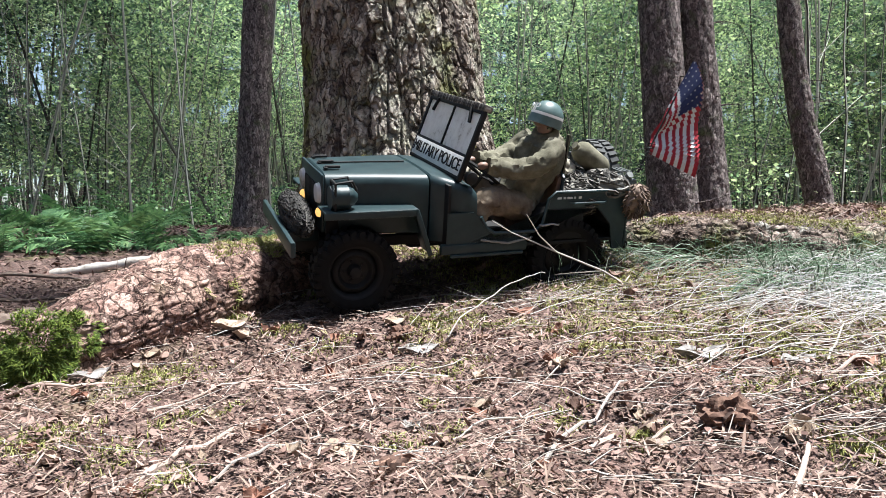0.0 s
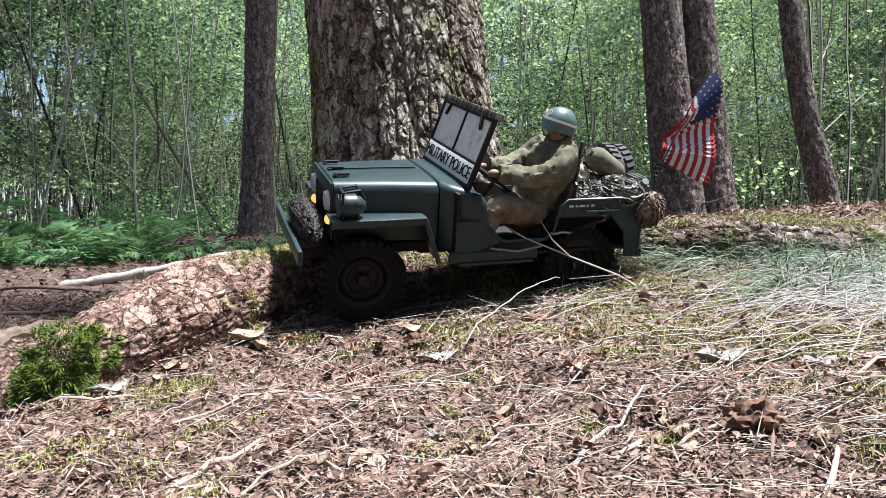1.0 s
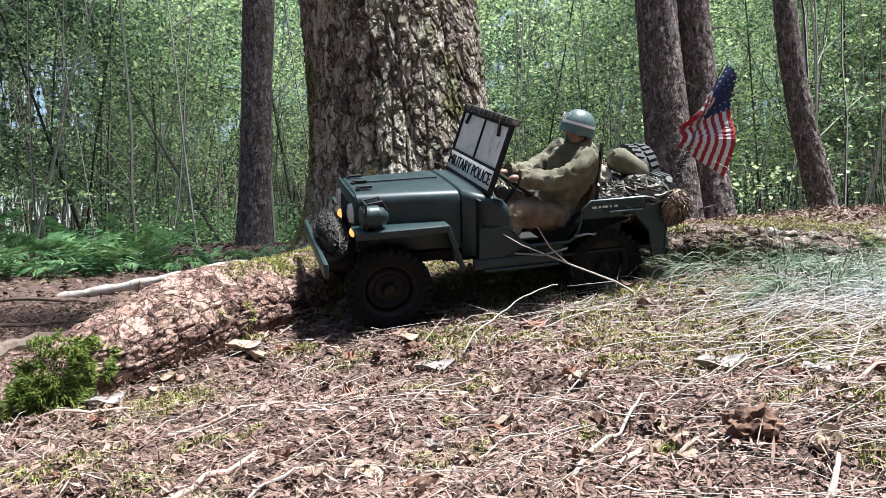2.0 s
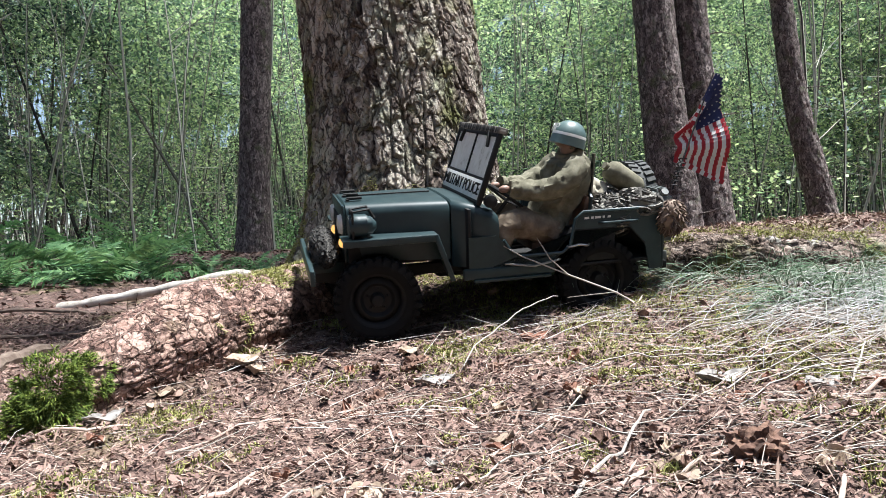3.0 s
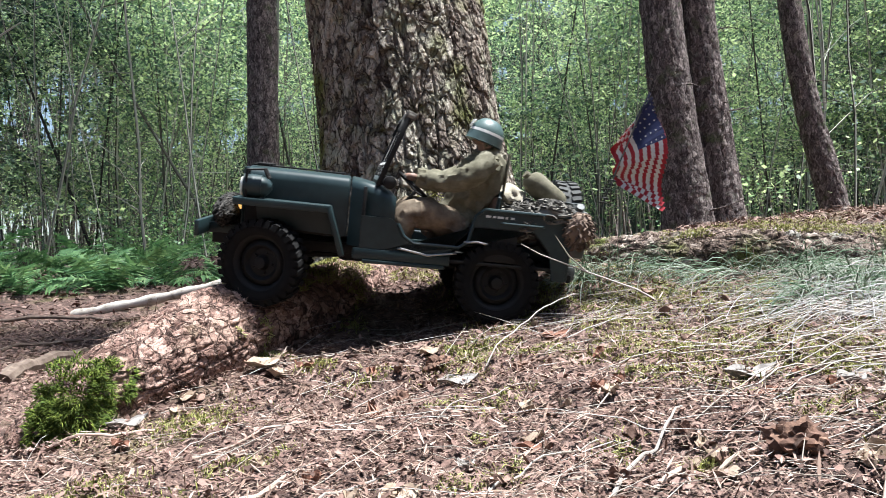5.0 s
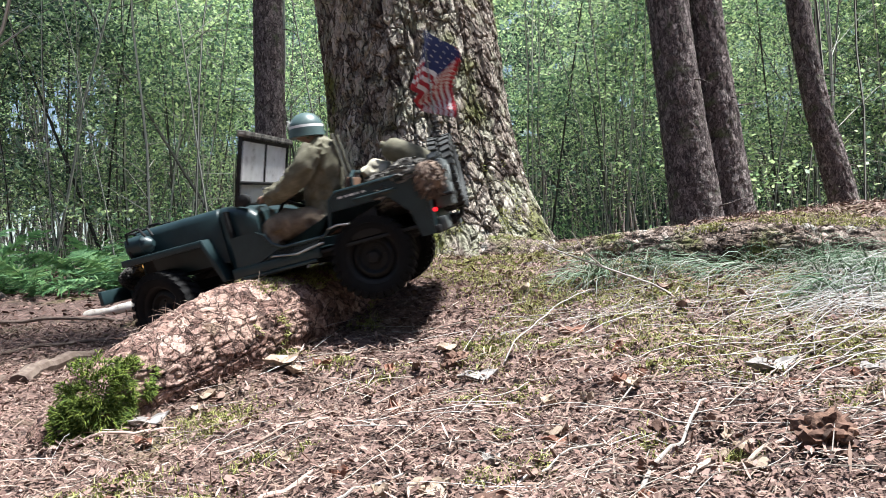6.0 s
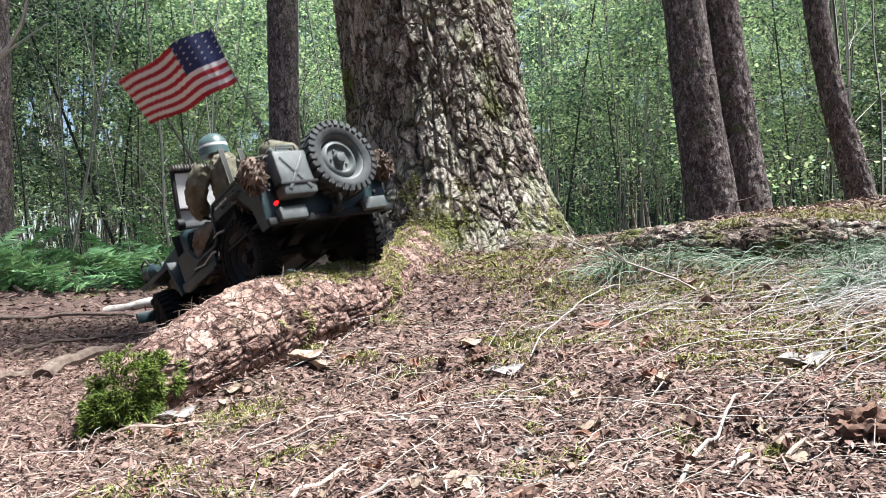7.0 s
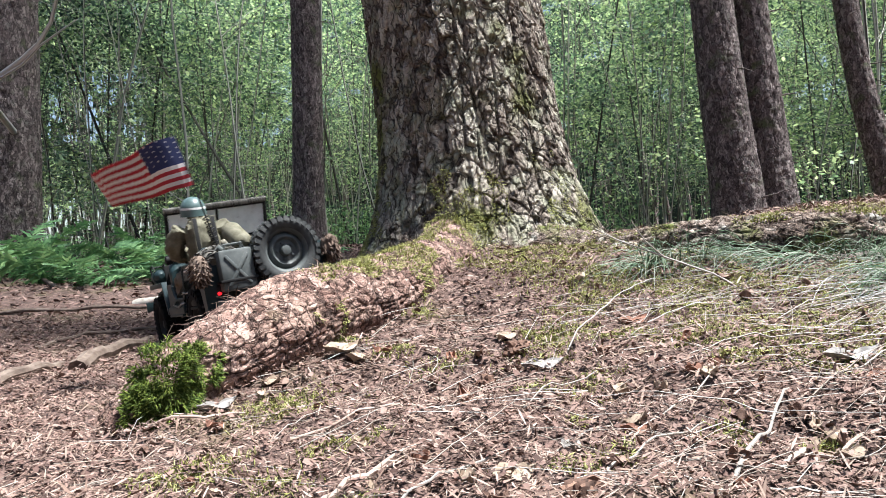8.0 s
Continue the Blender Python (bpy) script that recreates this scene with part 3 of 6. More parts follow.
tagged(big, "thick old conifer with cracked bark and a mossy base", "tree")
BX, BY = -0.13, 1.87


def buttress(A, L, R):
    low = np.exp(-np.maximum(L - 0.28, 0) / 0.13)
    lobes = 0.05 * np.cos(3 * A + 0.4) + 0.04 * np.cos(5 * A + 2)
    for way, reach, width in ((4.85, 0.26, 0.30), (3.75, 0.16, 0.35), (5.6, 0.14, 0.3)):
        lobes = lobes + reach * np.exp(-(((A - way + np.pi) % (2 * np.pi) - np.pi) / width) ** 2)
    return R * (1 + low * lobes)


trunk_rows = np.array([(0.035, 0, -0.12, 0.43), (0.034, 0, 0.0, 0.37), (0.032, 0, 0.12, 0.312), (0.028, 0, 0.22, 0.274), (0.022, 0, 0.34, 0.244), (0.014, 0, 0.46, 0.226), (0.006, 0, 0.58, 0.219), (-0.004, 0, 0.70, 0.216), (-0.015, 0, 0.82, 0.215), (-0.023, 0, 0.94, 0.213), (-0.030, 0, 1.06, 0.211), (-0.036, 0, 1.18, 0.208)])
v, f = barked(trunk_rows, 720, 600, 0.030, 0.064, 0.0088, 21, buttress, split=0.85, crack=0.09)
bulk("trunk", v, f, M["bark"], True, big)
up_rows = np.array([(-0.036, 0, 1.16, 0.205), (-0.06, 0, 2.5, 0.185), (0.0, 0, 5.0, 0.15), (0.05, 0, 9.0, 0.08), (0.05, 0, 12.0, 0.02)])
v, f = barked(up_rows, 40, 60, 0.03, 0.06, 0.010, 22)
tagged(bulk("upper_trunk", v, f, M["bark"], True, big), "straight upper trunk")
for rows, name, around, along, rel, seed, label in ((ROOT, "root", 260, 560, 0.0048, 31, "reddish flaking root crossing the ground"), (LOG, "root", 150, 420, 0.007, 41, "low dark root covered with dry needles")):
    rr = rows.copy()
    rr[:, 0] -= BX
    rr[:, 1] -= BY
    v, f = barked(rr, around, along, 0.018, 0.034, rel, seed, split=0.5, lumps=0.40, crack=0.08)
    tagged(bulk(name, v, f, M["bark_root" if rows is ROOT else "bark_log"], True, big), label)


def foliage(n_clumps, per, centre, spreadx, size, leaf, rng):
    """Leaves in flat sprays: diamonds with a fold, gathered in clumps."""
    cc = centre(n_clumps)
    tilt = rng.normal(0, 0.35, (n_clumps, 2))
    k = np.repeat(np.arange(n_clumps), per)
    off = rng.normal(0, 1, (len(k), 3)) * np.array(spreadx) * size[k][:, None]
    off[:, 2] += off[:, 0] * tilt[k, 0] + off[:, 1] * tilt[k, 1]
    p = cc[k] + off
    yaw = rng.uniform(0, 2 * np.pi, len(k))
    pit = rng.normal(0, 0.5, len(k))
    rol = rng.normal(0, 0.5, len(k))
    l = leaf * rng.uniform(0.6, 1.3, len(k)) * (0.7 + 0.3 * size[k] / size.mean())
    u = np.stack([np.cos(yaw) * np.cos(pit), np.sin(yaw) * np.cos(pit), np.sin(pit)], -1) * l[:, None]
    w = np.stack([-np.sin(yaw) * np.cos(rol), np.cos(yaw) * np.cos(rol), np.sin(rol)], -1) * (0.36 * l)[:, None]
    v = np.stack([p - 0.5 * u, p + w - 0.05 * u, p + 0.5 * u, p - w - 0.05 * u], 1).reshape(-1, 3)
    return v, np.arange(len(v)).reshape(-1, 4)


rng = np.random.default_rng(7)


def stub(bm, trunk_at, r, z, ang, length, rad):
    a = Vector((trunk_at[0] + math.cos(ang) * r * 0.8, trunk_at[1] + math.sin(ang) * r * 0.8, z))
    d = Vector((math.cos(ang), math.sin(ang), random.uniform(-0.3, 0.2)))
    tube(bm, [a, a + d * length * 0.5, a + d * length + Vector((0, 0, random.uniform(-0.3, 0.1) * length))], [rad, rad * 0.6, rad * 0.2], 6)


def forest_tree(rows, seed, label, stubs=10, relief=0.006):
    base = rows[0]
    ob = empty("forest_tree", tuple(base[:3]))
    tagged(ob, label, "tree", group="conifer trunks behind the clearing")
    rr = np.array(rows, float)
    rr[:, :3] -= np.array(base[:3])
    v, f = barked(rr, 72, 260, 0.03, 0.06, relief, seed)
    bulk("trunk", v, f, M["bark_far"], True, ob)
    s = spline(rr, 60)
    for k in range(stubs):
        bm = bmesh.new()
        c = s[random.randrange(6, 40)]
        stub(bm, c[:2], c[3], c[2], random.uniform(0, 6.28), random.uniform(0.04, 0.22), random.uniform(0.003, 0.007))
        part("branch_stub", bm, M["bark_far"], ob)
    n = 26
    size = np.full(n, 0.5)
    top = rr[-1]
    v, f = foliage(n, 60, lambda m: np.stack([top[0] + rng.normal(0, 0.8, m), top[1] + rng.normal(0, 0.8, m), rng.uniform(6.0, 10.5, m)], -1), (1, 1, 0.3), size, 0.12, rng)
    tagged(bulk("crown", v, f, M["leaf"], False, ob), "sparse green crown high above")
    return ob


forest_tree([(-1.33, 5.0, 0.05, 0.19), (-1.325, 5.0, 0.25, 0.135), (-1.315, 5.0, 0.6, 0.108), (-1.29, 5.0, 1.2, 0.103), (-1.265, 5.0, 2.0, 0.098), (-1.2, 5.0, 4.0, 0.085), (-1.1, 5.0, 10.0, 0.03)], 51, "slim straight conifer trunk with flaky brown bark", 12)
forest_tree([(1.24, 4.0, 0.02, 0.18), (1.225, 4.0, 0.25, 0.14), (1.20, 4.0, 0.6, 0.125), (1.165, 4.0, 1.0, 0.115), (1.135, 4.0, 1.5, 0.106), (1.05, 4.0, 3.0, 0.09), (0.95, 4.0, 9.0, 0.03)], 52, "brown conifer trunk standing beside its twin", 8)
forest_tree([(1.46, 4.1, 0.02, 0.17), (1.445, 4.1, 0.25, 0.13), (1.425, 4.1, 0.6, 0.112), (1.395, 4.1, 1.0, 0.101), (1.365, 4.1, 1.5, 0.09), (1.30, 4.1, 3.0, 0.08), (1.2, 4.1, 9.0, 0.03)], 53, "grey-brown conifer trunk leaning from its twin", 8)
forest_tree([(2.56, 5.0, 0.05, 0.13), (2.53, 5.0, 0.3, 0.098), (2.44, 5.0, 0.75, 0.086), (2.36, 5.0, 1.15, 0.078), (2.285, 5.0, 1.8, 0.07), (2.2, 5.0, 3.2, 0.06), (2.1, 5.0, 9.0, 0.02)], 54, "thin curved dark conifer trunk with twigs", 16, 0.008)
edge_tree = forest_tree([(-2.80, 4.0, 0.0, 0.22), (-2.78, 4.0, 0.3, 0.17), (-2.74, 4.0, 0.8, 0.145), (-2.71, 4.0, 1.4, 0.135), (-2.68, 4.0, 2.2, 0.125), (-2.6, 4.0, 4.0, 0.1), (-2.5, 4.0, 10.0, 0.03)], 55, "grey conifer trunk beside the path", 8)

bm = bmesh.new()
o = Vector((2.80, -4.0, 0.0))
tube(bm, [Vector(p) + o for p in ((-2.66, 3.92, 0.98), (-2.467, 3.4, 1.077), (-2.31, 3.3, 1.123), (-2.133, 3.2, 1.163), (-1.993, 3.1, 1.193), (-1.902, 3.05, 1.264), (-1.79, 2.95, 1.40), (-1.70, 2.85, 1.60))], [0.018, 0.016, 0.014, 0.012, 0.010, 0.008, 0.006, 0.003], 9)
tube(bm, [Vector(p) + o for p in ((-2.31, 3.28, 1.10), (-2.133, 3.2, 1.140), (-1.989, 3.1, 1.183), (-1.837, 3.0, 1.205), (-1.70, 2.9, 1.215))], [0.007, 0.006, 0.005, 0.004, 0.002], 7)
part("dead_branch", bm, M["straw_grey"], edge_tree, "bare grey dead branch with a paler side branch")


# ---- young wood behind ----
def sapling_meshes(seed, h, r, lean, branches):
    """A thin stem and its branches, each a mesh of its own."""
    rnd = random.Random(seed)
    pts, x, y = [], 0.0, 0.0
    n = 10
    for k in range(n):
        pts.append((x, y, h * k / (n - 1)))
        x += lean * h / n + rnd.gauss(0, 0.022) * h / 4
        y += rnd.gauss(0, 0.022) * h / 4
    out = [finish("stem", tube(bmesh.new(), pts, [r * (1 - 0.75 * k / (n - 1)) for k in range(n)], 6), M["stem"], True)]
    for _ in range(branches):
        k = rnd.uniform(1.0, n - 2)
        a = Vector(pts[int(k)]).lerp(Vector(pts[int(k) + 1]), k % 1)
        ang = rnd.uniform(0, 6.28)
        l = rnd.uniform(0.3, 1.1)
        d = Vector((math.cos(ang), math.sin(ang), rnd.uniform(-0.1, 1.0))).normalized()
        bend = Vector((rnd.gauss(0, 0.06), 0, 0.05))
        out.append(finish("branch", tube(bmesh.new(), [a, a + d * l * 0.5 + bend, a + d * l], [r * 0.38, r * 0.24, r * 0.08], 4, cap=False), M["stem"], True))
    return out


stems = [sapling_meshes(k, 3.8 + 0.5 * (k % 3), 0.006 + 0.0028 * (k % 4), (-0.07, 0.03, 0.08, 0.0, -0.03, 0.05)[k % 6], 10) for k in range(12)]
srnd = random.Random(4)
for k in range(260):
    y = 5.4 + 16 * srnd.random() ** 1.35
    x = srnd.uniform(-0.78, 0.78) * y
    ob = empty("sapling")
    ob.matrix_basis = pose(x, y, float(height(np.array([x]), np.array([y]))[0]) - 0.05, srnd.gauss(0, 3), srnd.gauss(0, 5), srnd.uniform(0, 360)) @ Matrix.Scale(srnd.uniform(0.75, 1.2), 4)
    tagged(ob, "slender young tree with thin pale stem", "tree", group="saplings of the wood behind")
    for me in stems[k % 12]:
        share(me.name.split(".")[0], me, ob, Matrix.Identity(4))

ncl = 36000
yy = 6.2 + 16 * rng.random(ncl) ** 1.1
xx = rng.uniform(-0.85, 0.85, ncl) * yy
zz = 0.2 + (0.42 * yy + 0.6) * rng.random(ncl) ** 0.62
az, el = np.degrees(np.arctan2(-xx, yy)), np.degrees(np.arctan2(zz - 0.17, yy))


def opening(az, el):
    """Where the sky shows low between the far stems, and higher up in small breaks of the leaves."""
    low = ((az - 30.0) / 4.6) ** 2 + ((el - 2.6) / 2.8) ** 2
    high = ((az - 27.5) / 4.5) ** 2 + ((el - 12.8) / 3.4) ** 2
    torn = fbm(np.stack([az * 1.1, el * 1.1, 0 * az], -1), 2, 65) > 0.42
    return (low < 1) | ((high < 1) & torn)


gap = opening(az, el) & (rng.random(ncl) < 0.92)
zc = np.stack([xx, yy, zz], -1)[~gap]
yy = yy[~gap]
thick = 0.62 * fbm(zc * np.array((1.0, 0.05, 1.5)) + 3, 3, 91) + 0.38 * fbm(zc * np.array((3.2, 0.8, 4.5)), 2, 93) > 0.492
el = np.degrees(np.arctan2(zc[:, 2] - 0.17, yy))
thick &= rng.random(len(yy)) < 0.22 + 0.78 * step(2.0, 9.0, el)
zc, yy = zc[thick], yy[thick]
ncl = len(zc)
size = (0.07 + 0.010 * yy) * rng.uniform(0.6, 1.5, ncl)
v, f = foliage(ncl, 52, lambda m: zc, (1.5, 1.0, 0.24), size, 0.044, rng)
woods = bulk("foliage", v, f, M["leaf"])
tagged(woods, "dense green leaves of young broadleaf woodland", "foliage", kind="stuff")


def rods(name, a, b, r0, r1, mat, label, sag):
    """Many thin three-sided rods from a to b, bent a little in the middle."""
    n = len(a)
    rows = []
    for k in range(5):
        q = k / 4
        c = a + (b - a) * q + sag * math.sin(math.pi * q)
        r = r0 * (1 - q) + r1 * q
        for j in range(3):
            rows.append(c + np.stack([r * math.cos(2.1 * j), r * math.sin(2.1 * j), 0.6 * r * math.sin(2.1 * j + 1)], -1))
    v = np.stack(rows, 1).reshape(-1, 3)
    base = np.arange(n)[:, None] * 15
    f = np.concatenate([base + np.array((3 * k + i, 3 * k + j, 3 * k + 3 + j, 3 * k + 3 + i)) for k in range(4) for i, j in ((0, 1), (1, 2), (2, 0))])
    return tagged(bulk(name, v, f, M[mat]), label, "trees", kind="stuff")


# twigs that carry the leaves, and poles too many to count
pick = rng.random(ncl) < 0.55
c, sz = zc[pick], size[pick]
n = len(c)
way = np.stack([rng.normal(0, 1, n), rng.normal(0, 0.6, n), rng.normal(0.35, 0.5, n)], -1)
way /= np.linalg.norm(way, axis=1)[:, None]
half = way * (sz * rng.uniform(1.2, 3.2, n))[:, None]
rods("twigs", c - half, c + half, rng.uniform(0.002, 0.0055, n), np.full(n, 0.001), "stem", "thin bare twigs among the leaves of the wood", rng.normal(0, 0.04, (n, 3)))
n = 480
py = 6.4 + 15 * rng.random(n)
px = rng.uniform(-0.8, 0.8, n) * py
foot_at = np.stack([px, py, height(px, py) - 0.1], -1)
top_at = foot_at + np.stack([rng.normal(0.1, 0.8, n), rng.normal(0, 0.5, n), rng.uniform(2.5, 7.5, n)], -1)
rods("thin_poles", foot_at, top_at, rng.uniform(0.005, 0.018, n), rng.uniform(0.002, 0.006, n), "stem", "slender pale and dark poles of the young wood", rng.normal(0, 0.08, (n, 3)))

# broad leafy sprays of the nearest bushes
n = 330
by = 5.4 + 2.6 * rng.random(n)
bx = rng.uniform(-0.75, 0.75, n) * by
bush = np.stack([bx, by, 0.5 + (0.36 * by) * rng.random(n) ** 0.8], -1)
bush = bush[(fbm(bush * np.array((0.8, 0.3, 0.9)), 2, 95) > 0.5) & ~opening(np.degrees(np.arctan2(-bx, by)), np.degrees(np.arctan2(bush[:, 2] - 0.17, by)))]
n = len(bush)
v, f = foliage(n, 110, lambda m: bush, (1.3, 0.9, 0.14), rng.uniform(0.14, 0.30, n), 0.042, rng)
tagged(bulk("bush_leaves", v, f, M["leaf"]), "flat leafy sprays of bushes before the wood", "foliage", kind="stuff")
way = np.stack([rng.normal(0, 1, n), rng.normal(0, 0.4, n), rng.normal(0.1, 0.25, n)], -1) * 0.5
rods("bush_twigs", bush - way, bush + way, rng.uniform(0.002, 0.005, n), np.full(n, 0.001), "stem", "thin twigs of the bushes before the wood", rng.normal(0, 0.05, (n, 3)))

# low green undergrowth along the wood's edge
n = 1500
uy = 4.6 + 5.0 * rng.random(n)
ux = rng.uniform(-0.85, 0.8, n) * uy
ok = (fbm(np.stack([ux * 0.9, uy * 0.9, 0 * ux], -1), 2, 67) + 0.10 * (ux < -0.5) - 0.09 * (ux > 0.2) > 0.52)
ux, uy = ux[ok], uy[ok]
n = len(ux)
low_at = np.stack([ux, uy, height(ux, uy) + rng.uniform(0.02, 0.30, n)], -1)
v, f = foliage(n, 40, lambda m: low_at, (1.3, 1.0, 0.5), np.full(n, 0.11), 0.036, rng)
tagged(bulk("undergrowth", v, f, M["fern"]), "low green undergrowth at the edge of the wood", "undergrowth", kind="stuff")

# unseen leaf cover, added to cast patchy shade over the young trees
cx, cy = rng.uniform(-16, 17, 3000), rng.uniform(5.6, 24, 3000)
shade = fbm(np.stack([cx * 0.42, cy * 0.30, 0 * cx], -1), 3, 97) - 0.030 * np.clip(cx, 0, 8)
shade -= 0.06 * (cx < 2.5)
cx, cy = cx[shade > 0.53], cy[shade > 0.53]
cover_at = np.stack([cx, cy, rng.uniform(9.5, 13.0, len(cx))], -1)
v, f = foliage(len(cx), 46, lambda m: cover_at, (1.0, 1.0, 0.35), np.full(len(cx), 0.45), 0.26, rng)
tagged(bulk("shade_canopy", v, f, M["leaf"]), "unseen leaf cover added to dapple the light on the wood", "foliage", kind="stuff")

# far thin stems before the gap to the sky
n = 200
sa = np.radians(np.where(rng.random(n) < 0.15, rng.uniform(26, 34, n), rng.uniform(-40, 40, n)))
sd, sw, tilt = rng.uniform(22, 29, n), rng.uniform(0.02, 0.08, n), rng.normal(0, 0.10, n)
rows = []
for k in range(6):
    z = -1.0 + 1.6 * k
    off = tilt * z + rng.normal(0, 0.09, n)
    cx, cy = -np.sin(sa) * sd + np.cos(sa) * off, np.cos(sa) * sd + np.sin(sa) * off
    for q in range(3):
        rows.append(np.stack([cx + sw * math.cos(2.1 * q) * (1 - 0.12 * k), cy + sw * math.sin(2.1 * q), np.full(n, z)], -1))
v = np.stack(rows, 1).reshape(-1, 3)
f = np.concatenate([np.arange(n)[:, None] * 18 + np.array((3 * k + i, 3 * k + j, 3 * k + 3 + j, 3 * k + 3 + i)) for k in range(5) for i, j in ((0, 1), (1, 2), (2, 0))])
tagged(bulk("distant_stems", v, f, M["bark_far"]), "thin dark stems deep in the wood", "trees", kind="stuff")

# added backdrop ring; its unseen rear half shuts out the low sky
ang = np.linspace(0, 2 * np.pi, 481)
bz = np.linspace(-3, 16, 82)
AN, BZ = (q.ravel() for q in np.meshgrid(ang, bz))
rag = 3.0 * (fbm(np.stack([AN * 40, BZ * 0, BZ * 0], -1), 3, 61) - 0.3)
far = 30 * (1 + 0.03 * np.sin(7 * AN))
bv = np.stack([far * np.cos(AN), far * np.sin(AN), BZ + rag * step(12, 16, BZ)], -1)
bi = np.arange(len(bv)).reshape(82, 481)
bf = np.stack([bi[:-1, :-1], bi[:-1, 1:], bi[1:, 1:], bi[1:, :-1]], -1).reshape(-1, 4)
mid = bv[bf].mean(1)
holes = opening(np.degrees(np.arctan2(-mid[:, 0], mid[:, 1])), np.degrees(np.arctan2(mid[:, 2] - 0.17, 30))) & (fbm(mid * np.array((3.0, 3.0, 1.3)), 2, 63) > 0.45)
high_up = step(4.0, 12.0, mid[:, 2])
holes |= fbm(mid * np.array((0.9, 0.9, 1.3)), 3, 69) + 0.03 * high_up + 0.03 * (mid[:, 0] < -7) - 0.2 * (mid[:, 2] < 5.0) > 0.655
tagged(bulk("backdrop", bv, bf[~holes], M["distance"], True), "backdrop ring with the forest's shaded depth painted dark green", "forest", kind="structure")


# ---- the toy jeep, one sixth of full size, nose towards +x, rear axle over the origin ----
jeep = empty("toy_jeep")
tagged(jeep, "dark green scale model military jeep carrying nets and cans", "toy car")

SIDE = [(205, 84), (205, 142), (164, 142), (152, 134), (142, 116), (130, 108), (62, 108), (48, 118), (40, 156), (30, 166), (-102, 166), (-102, 72), (-80, 72), (-72, 112), (-46, 140), (44, 140), (70, 112), (82, 84)]
for y, s in ((117, 1), (-117, -1)):
    bm = plate(bmesh.new(), SIDE, y - 4 * s, y)
    part("side_panel", bm, M["paint"], jeep)
    bm = bmesh.new()
    tube(bm, [(-0.102, y / 1000, 0.167), (0.03, y / 1000, 0.167), (0.042, y / 1000, 0.157), (0.05, y / 1000, 0.119), (0.063, y / 1000, 0.109), (0.128, y / 1000, 0.109), (0.143, y / 1000, 0.118), (0.153, y / 1000, 0.135)], 0.0028, 8)
    part("rim_rail", bm, M["paint"], jeep)
    for x0, x1, z, dz in ((-60, 5, 150, 0), (66, 150, 100, -6), (20, 55, 118, 2)):
        bm = bmesh.new()
        yo = (y + 5 * s) / 1000
        tube(bm, [(x0 / 1000, y / 1000, z / 1000), ((x0 + 5) / 1000, yo, z / 1000), ((x0 + x1) / 2000, yo, (z + dz) / 1000), ((x1 - 5) / 1000, yo, z / 1000), (x1 / 1000, y / 1000, z / 1000)], 0.0018, 8)
        part("grab_handle", bm, M["steel"] if s > 0 and x0 > 0 else M["paint"], jeep, "worn tubular handle")
    bm = bmesh.new()
    box(bm, (140, 10, 16), (144, y - 2 * s, 88), 3)
    box(bm, (118, 7, 5), (140, y + 2 * s, 78), 1.5)
    part("step_sill", bm, M["paint"], jeep)
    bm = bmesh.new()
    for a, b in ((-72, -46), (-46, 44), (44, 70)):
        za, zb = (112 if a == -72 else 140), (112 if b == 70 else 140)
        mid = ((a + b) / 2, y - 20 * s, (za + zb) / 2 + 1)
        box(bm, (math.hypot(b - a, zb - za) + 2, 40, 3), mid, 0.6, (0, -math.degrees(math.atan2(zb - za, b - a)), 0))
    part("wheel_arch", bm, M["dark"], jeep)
    # front wing
    bm = bmesh.new()
    box(bm, (134, 46, 3), (317, 95 * s, 150), 1.0)
    box(bm, (134, 3, 10), (317, 117 * s, 146), 1.0)
    part("front_wing", bm, M["paint"], jeep)
    bm = bmesh.new()
    box(bm, (3, 46, 73), (238.5, 95 * s, 116), 1.0, (0, 19, 0))
    box(bm, (7, 3, 73), (241, 117 * s, 116), 1.0, (0, 19, 0))
    part("wing_skirt", bm, M["paint"], jeep)
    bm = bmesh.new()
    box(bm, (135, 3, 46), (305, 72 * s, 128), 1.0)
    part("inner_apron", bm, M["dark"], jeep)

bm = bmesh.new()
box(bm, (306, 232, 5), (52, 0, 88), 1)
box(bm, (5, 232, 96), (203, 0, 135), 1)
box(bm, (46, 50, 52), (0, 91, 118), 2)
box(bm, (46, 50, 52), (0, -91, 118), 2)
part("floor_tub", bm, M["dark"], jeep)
bm = bmesh.new()
box(bm, (4, 236, 92), (-101, 0, 120), 1)
box(bm, (7, 236, 6), (-101, 0, 166), 2)
part("rear_panel", bm, M["paint"], jeep, "dusty rear panel")

# bonnet and cowl, lofted


def loft(bm, stations, mat=0):
    rings = []
    for x, w, top, low in stations:
        pr = [(w, low), (w + 1, (low + top) / 2), (w + 0.5, top - 16), (w - 1.5, top - 8), (w - 6, top - 3), (w - 14, top - 0.8), (w * 0.5, top + 0.8)]
        pr = pr + [(0, top + 1.3)] + [(-a, b) for a, b in pr[::-1]]
        rings.append([bm.verts.new((x / 1000, a / 1000, b / 1000)) for a, b in pr])
    for r0, r1 in zip(rings, rings[1:]):
        for j in range(len(r0) - 1):
            bm.faces.new((r0[j], r0[j + 1], r1[j + 1], r1[j]))
    bm.faces.new(rings[0])
    bm.faces.new(rings[-1][::-1])
    bmesh.ops.recalc_face_normals(bm, faces=bm.faces)
    return bm


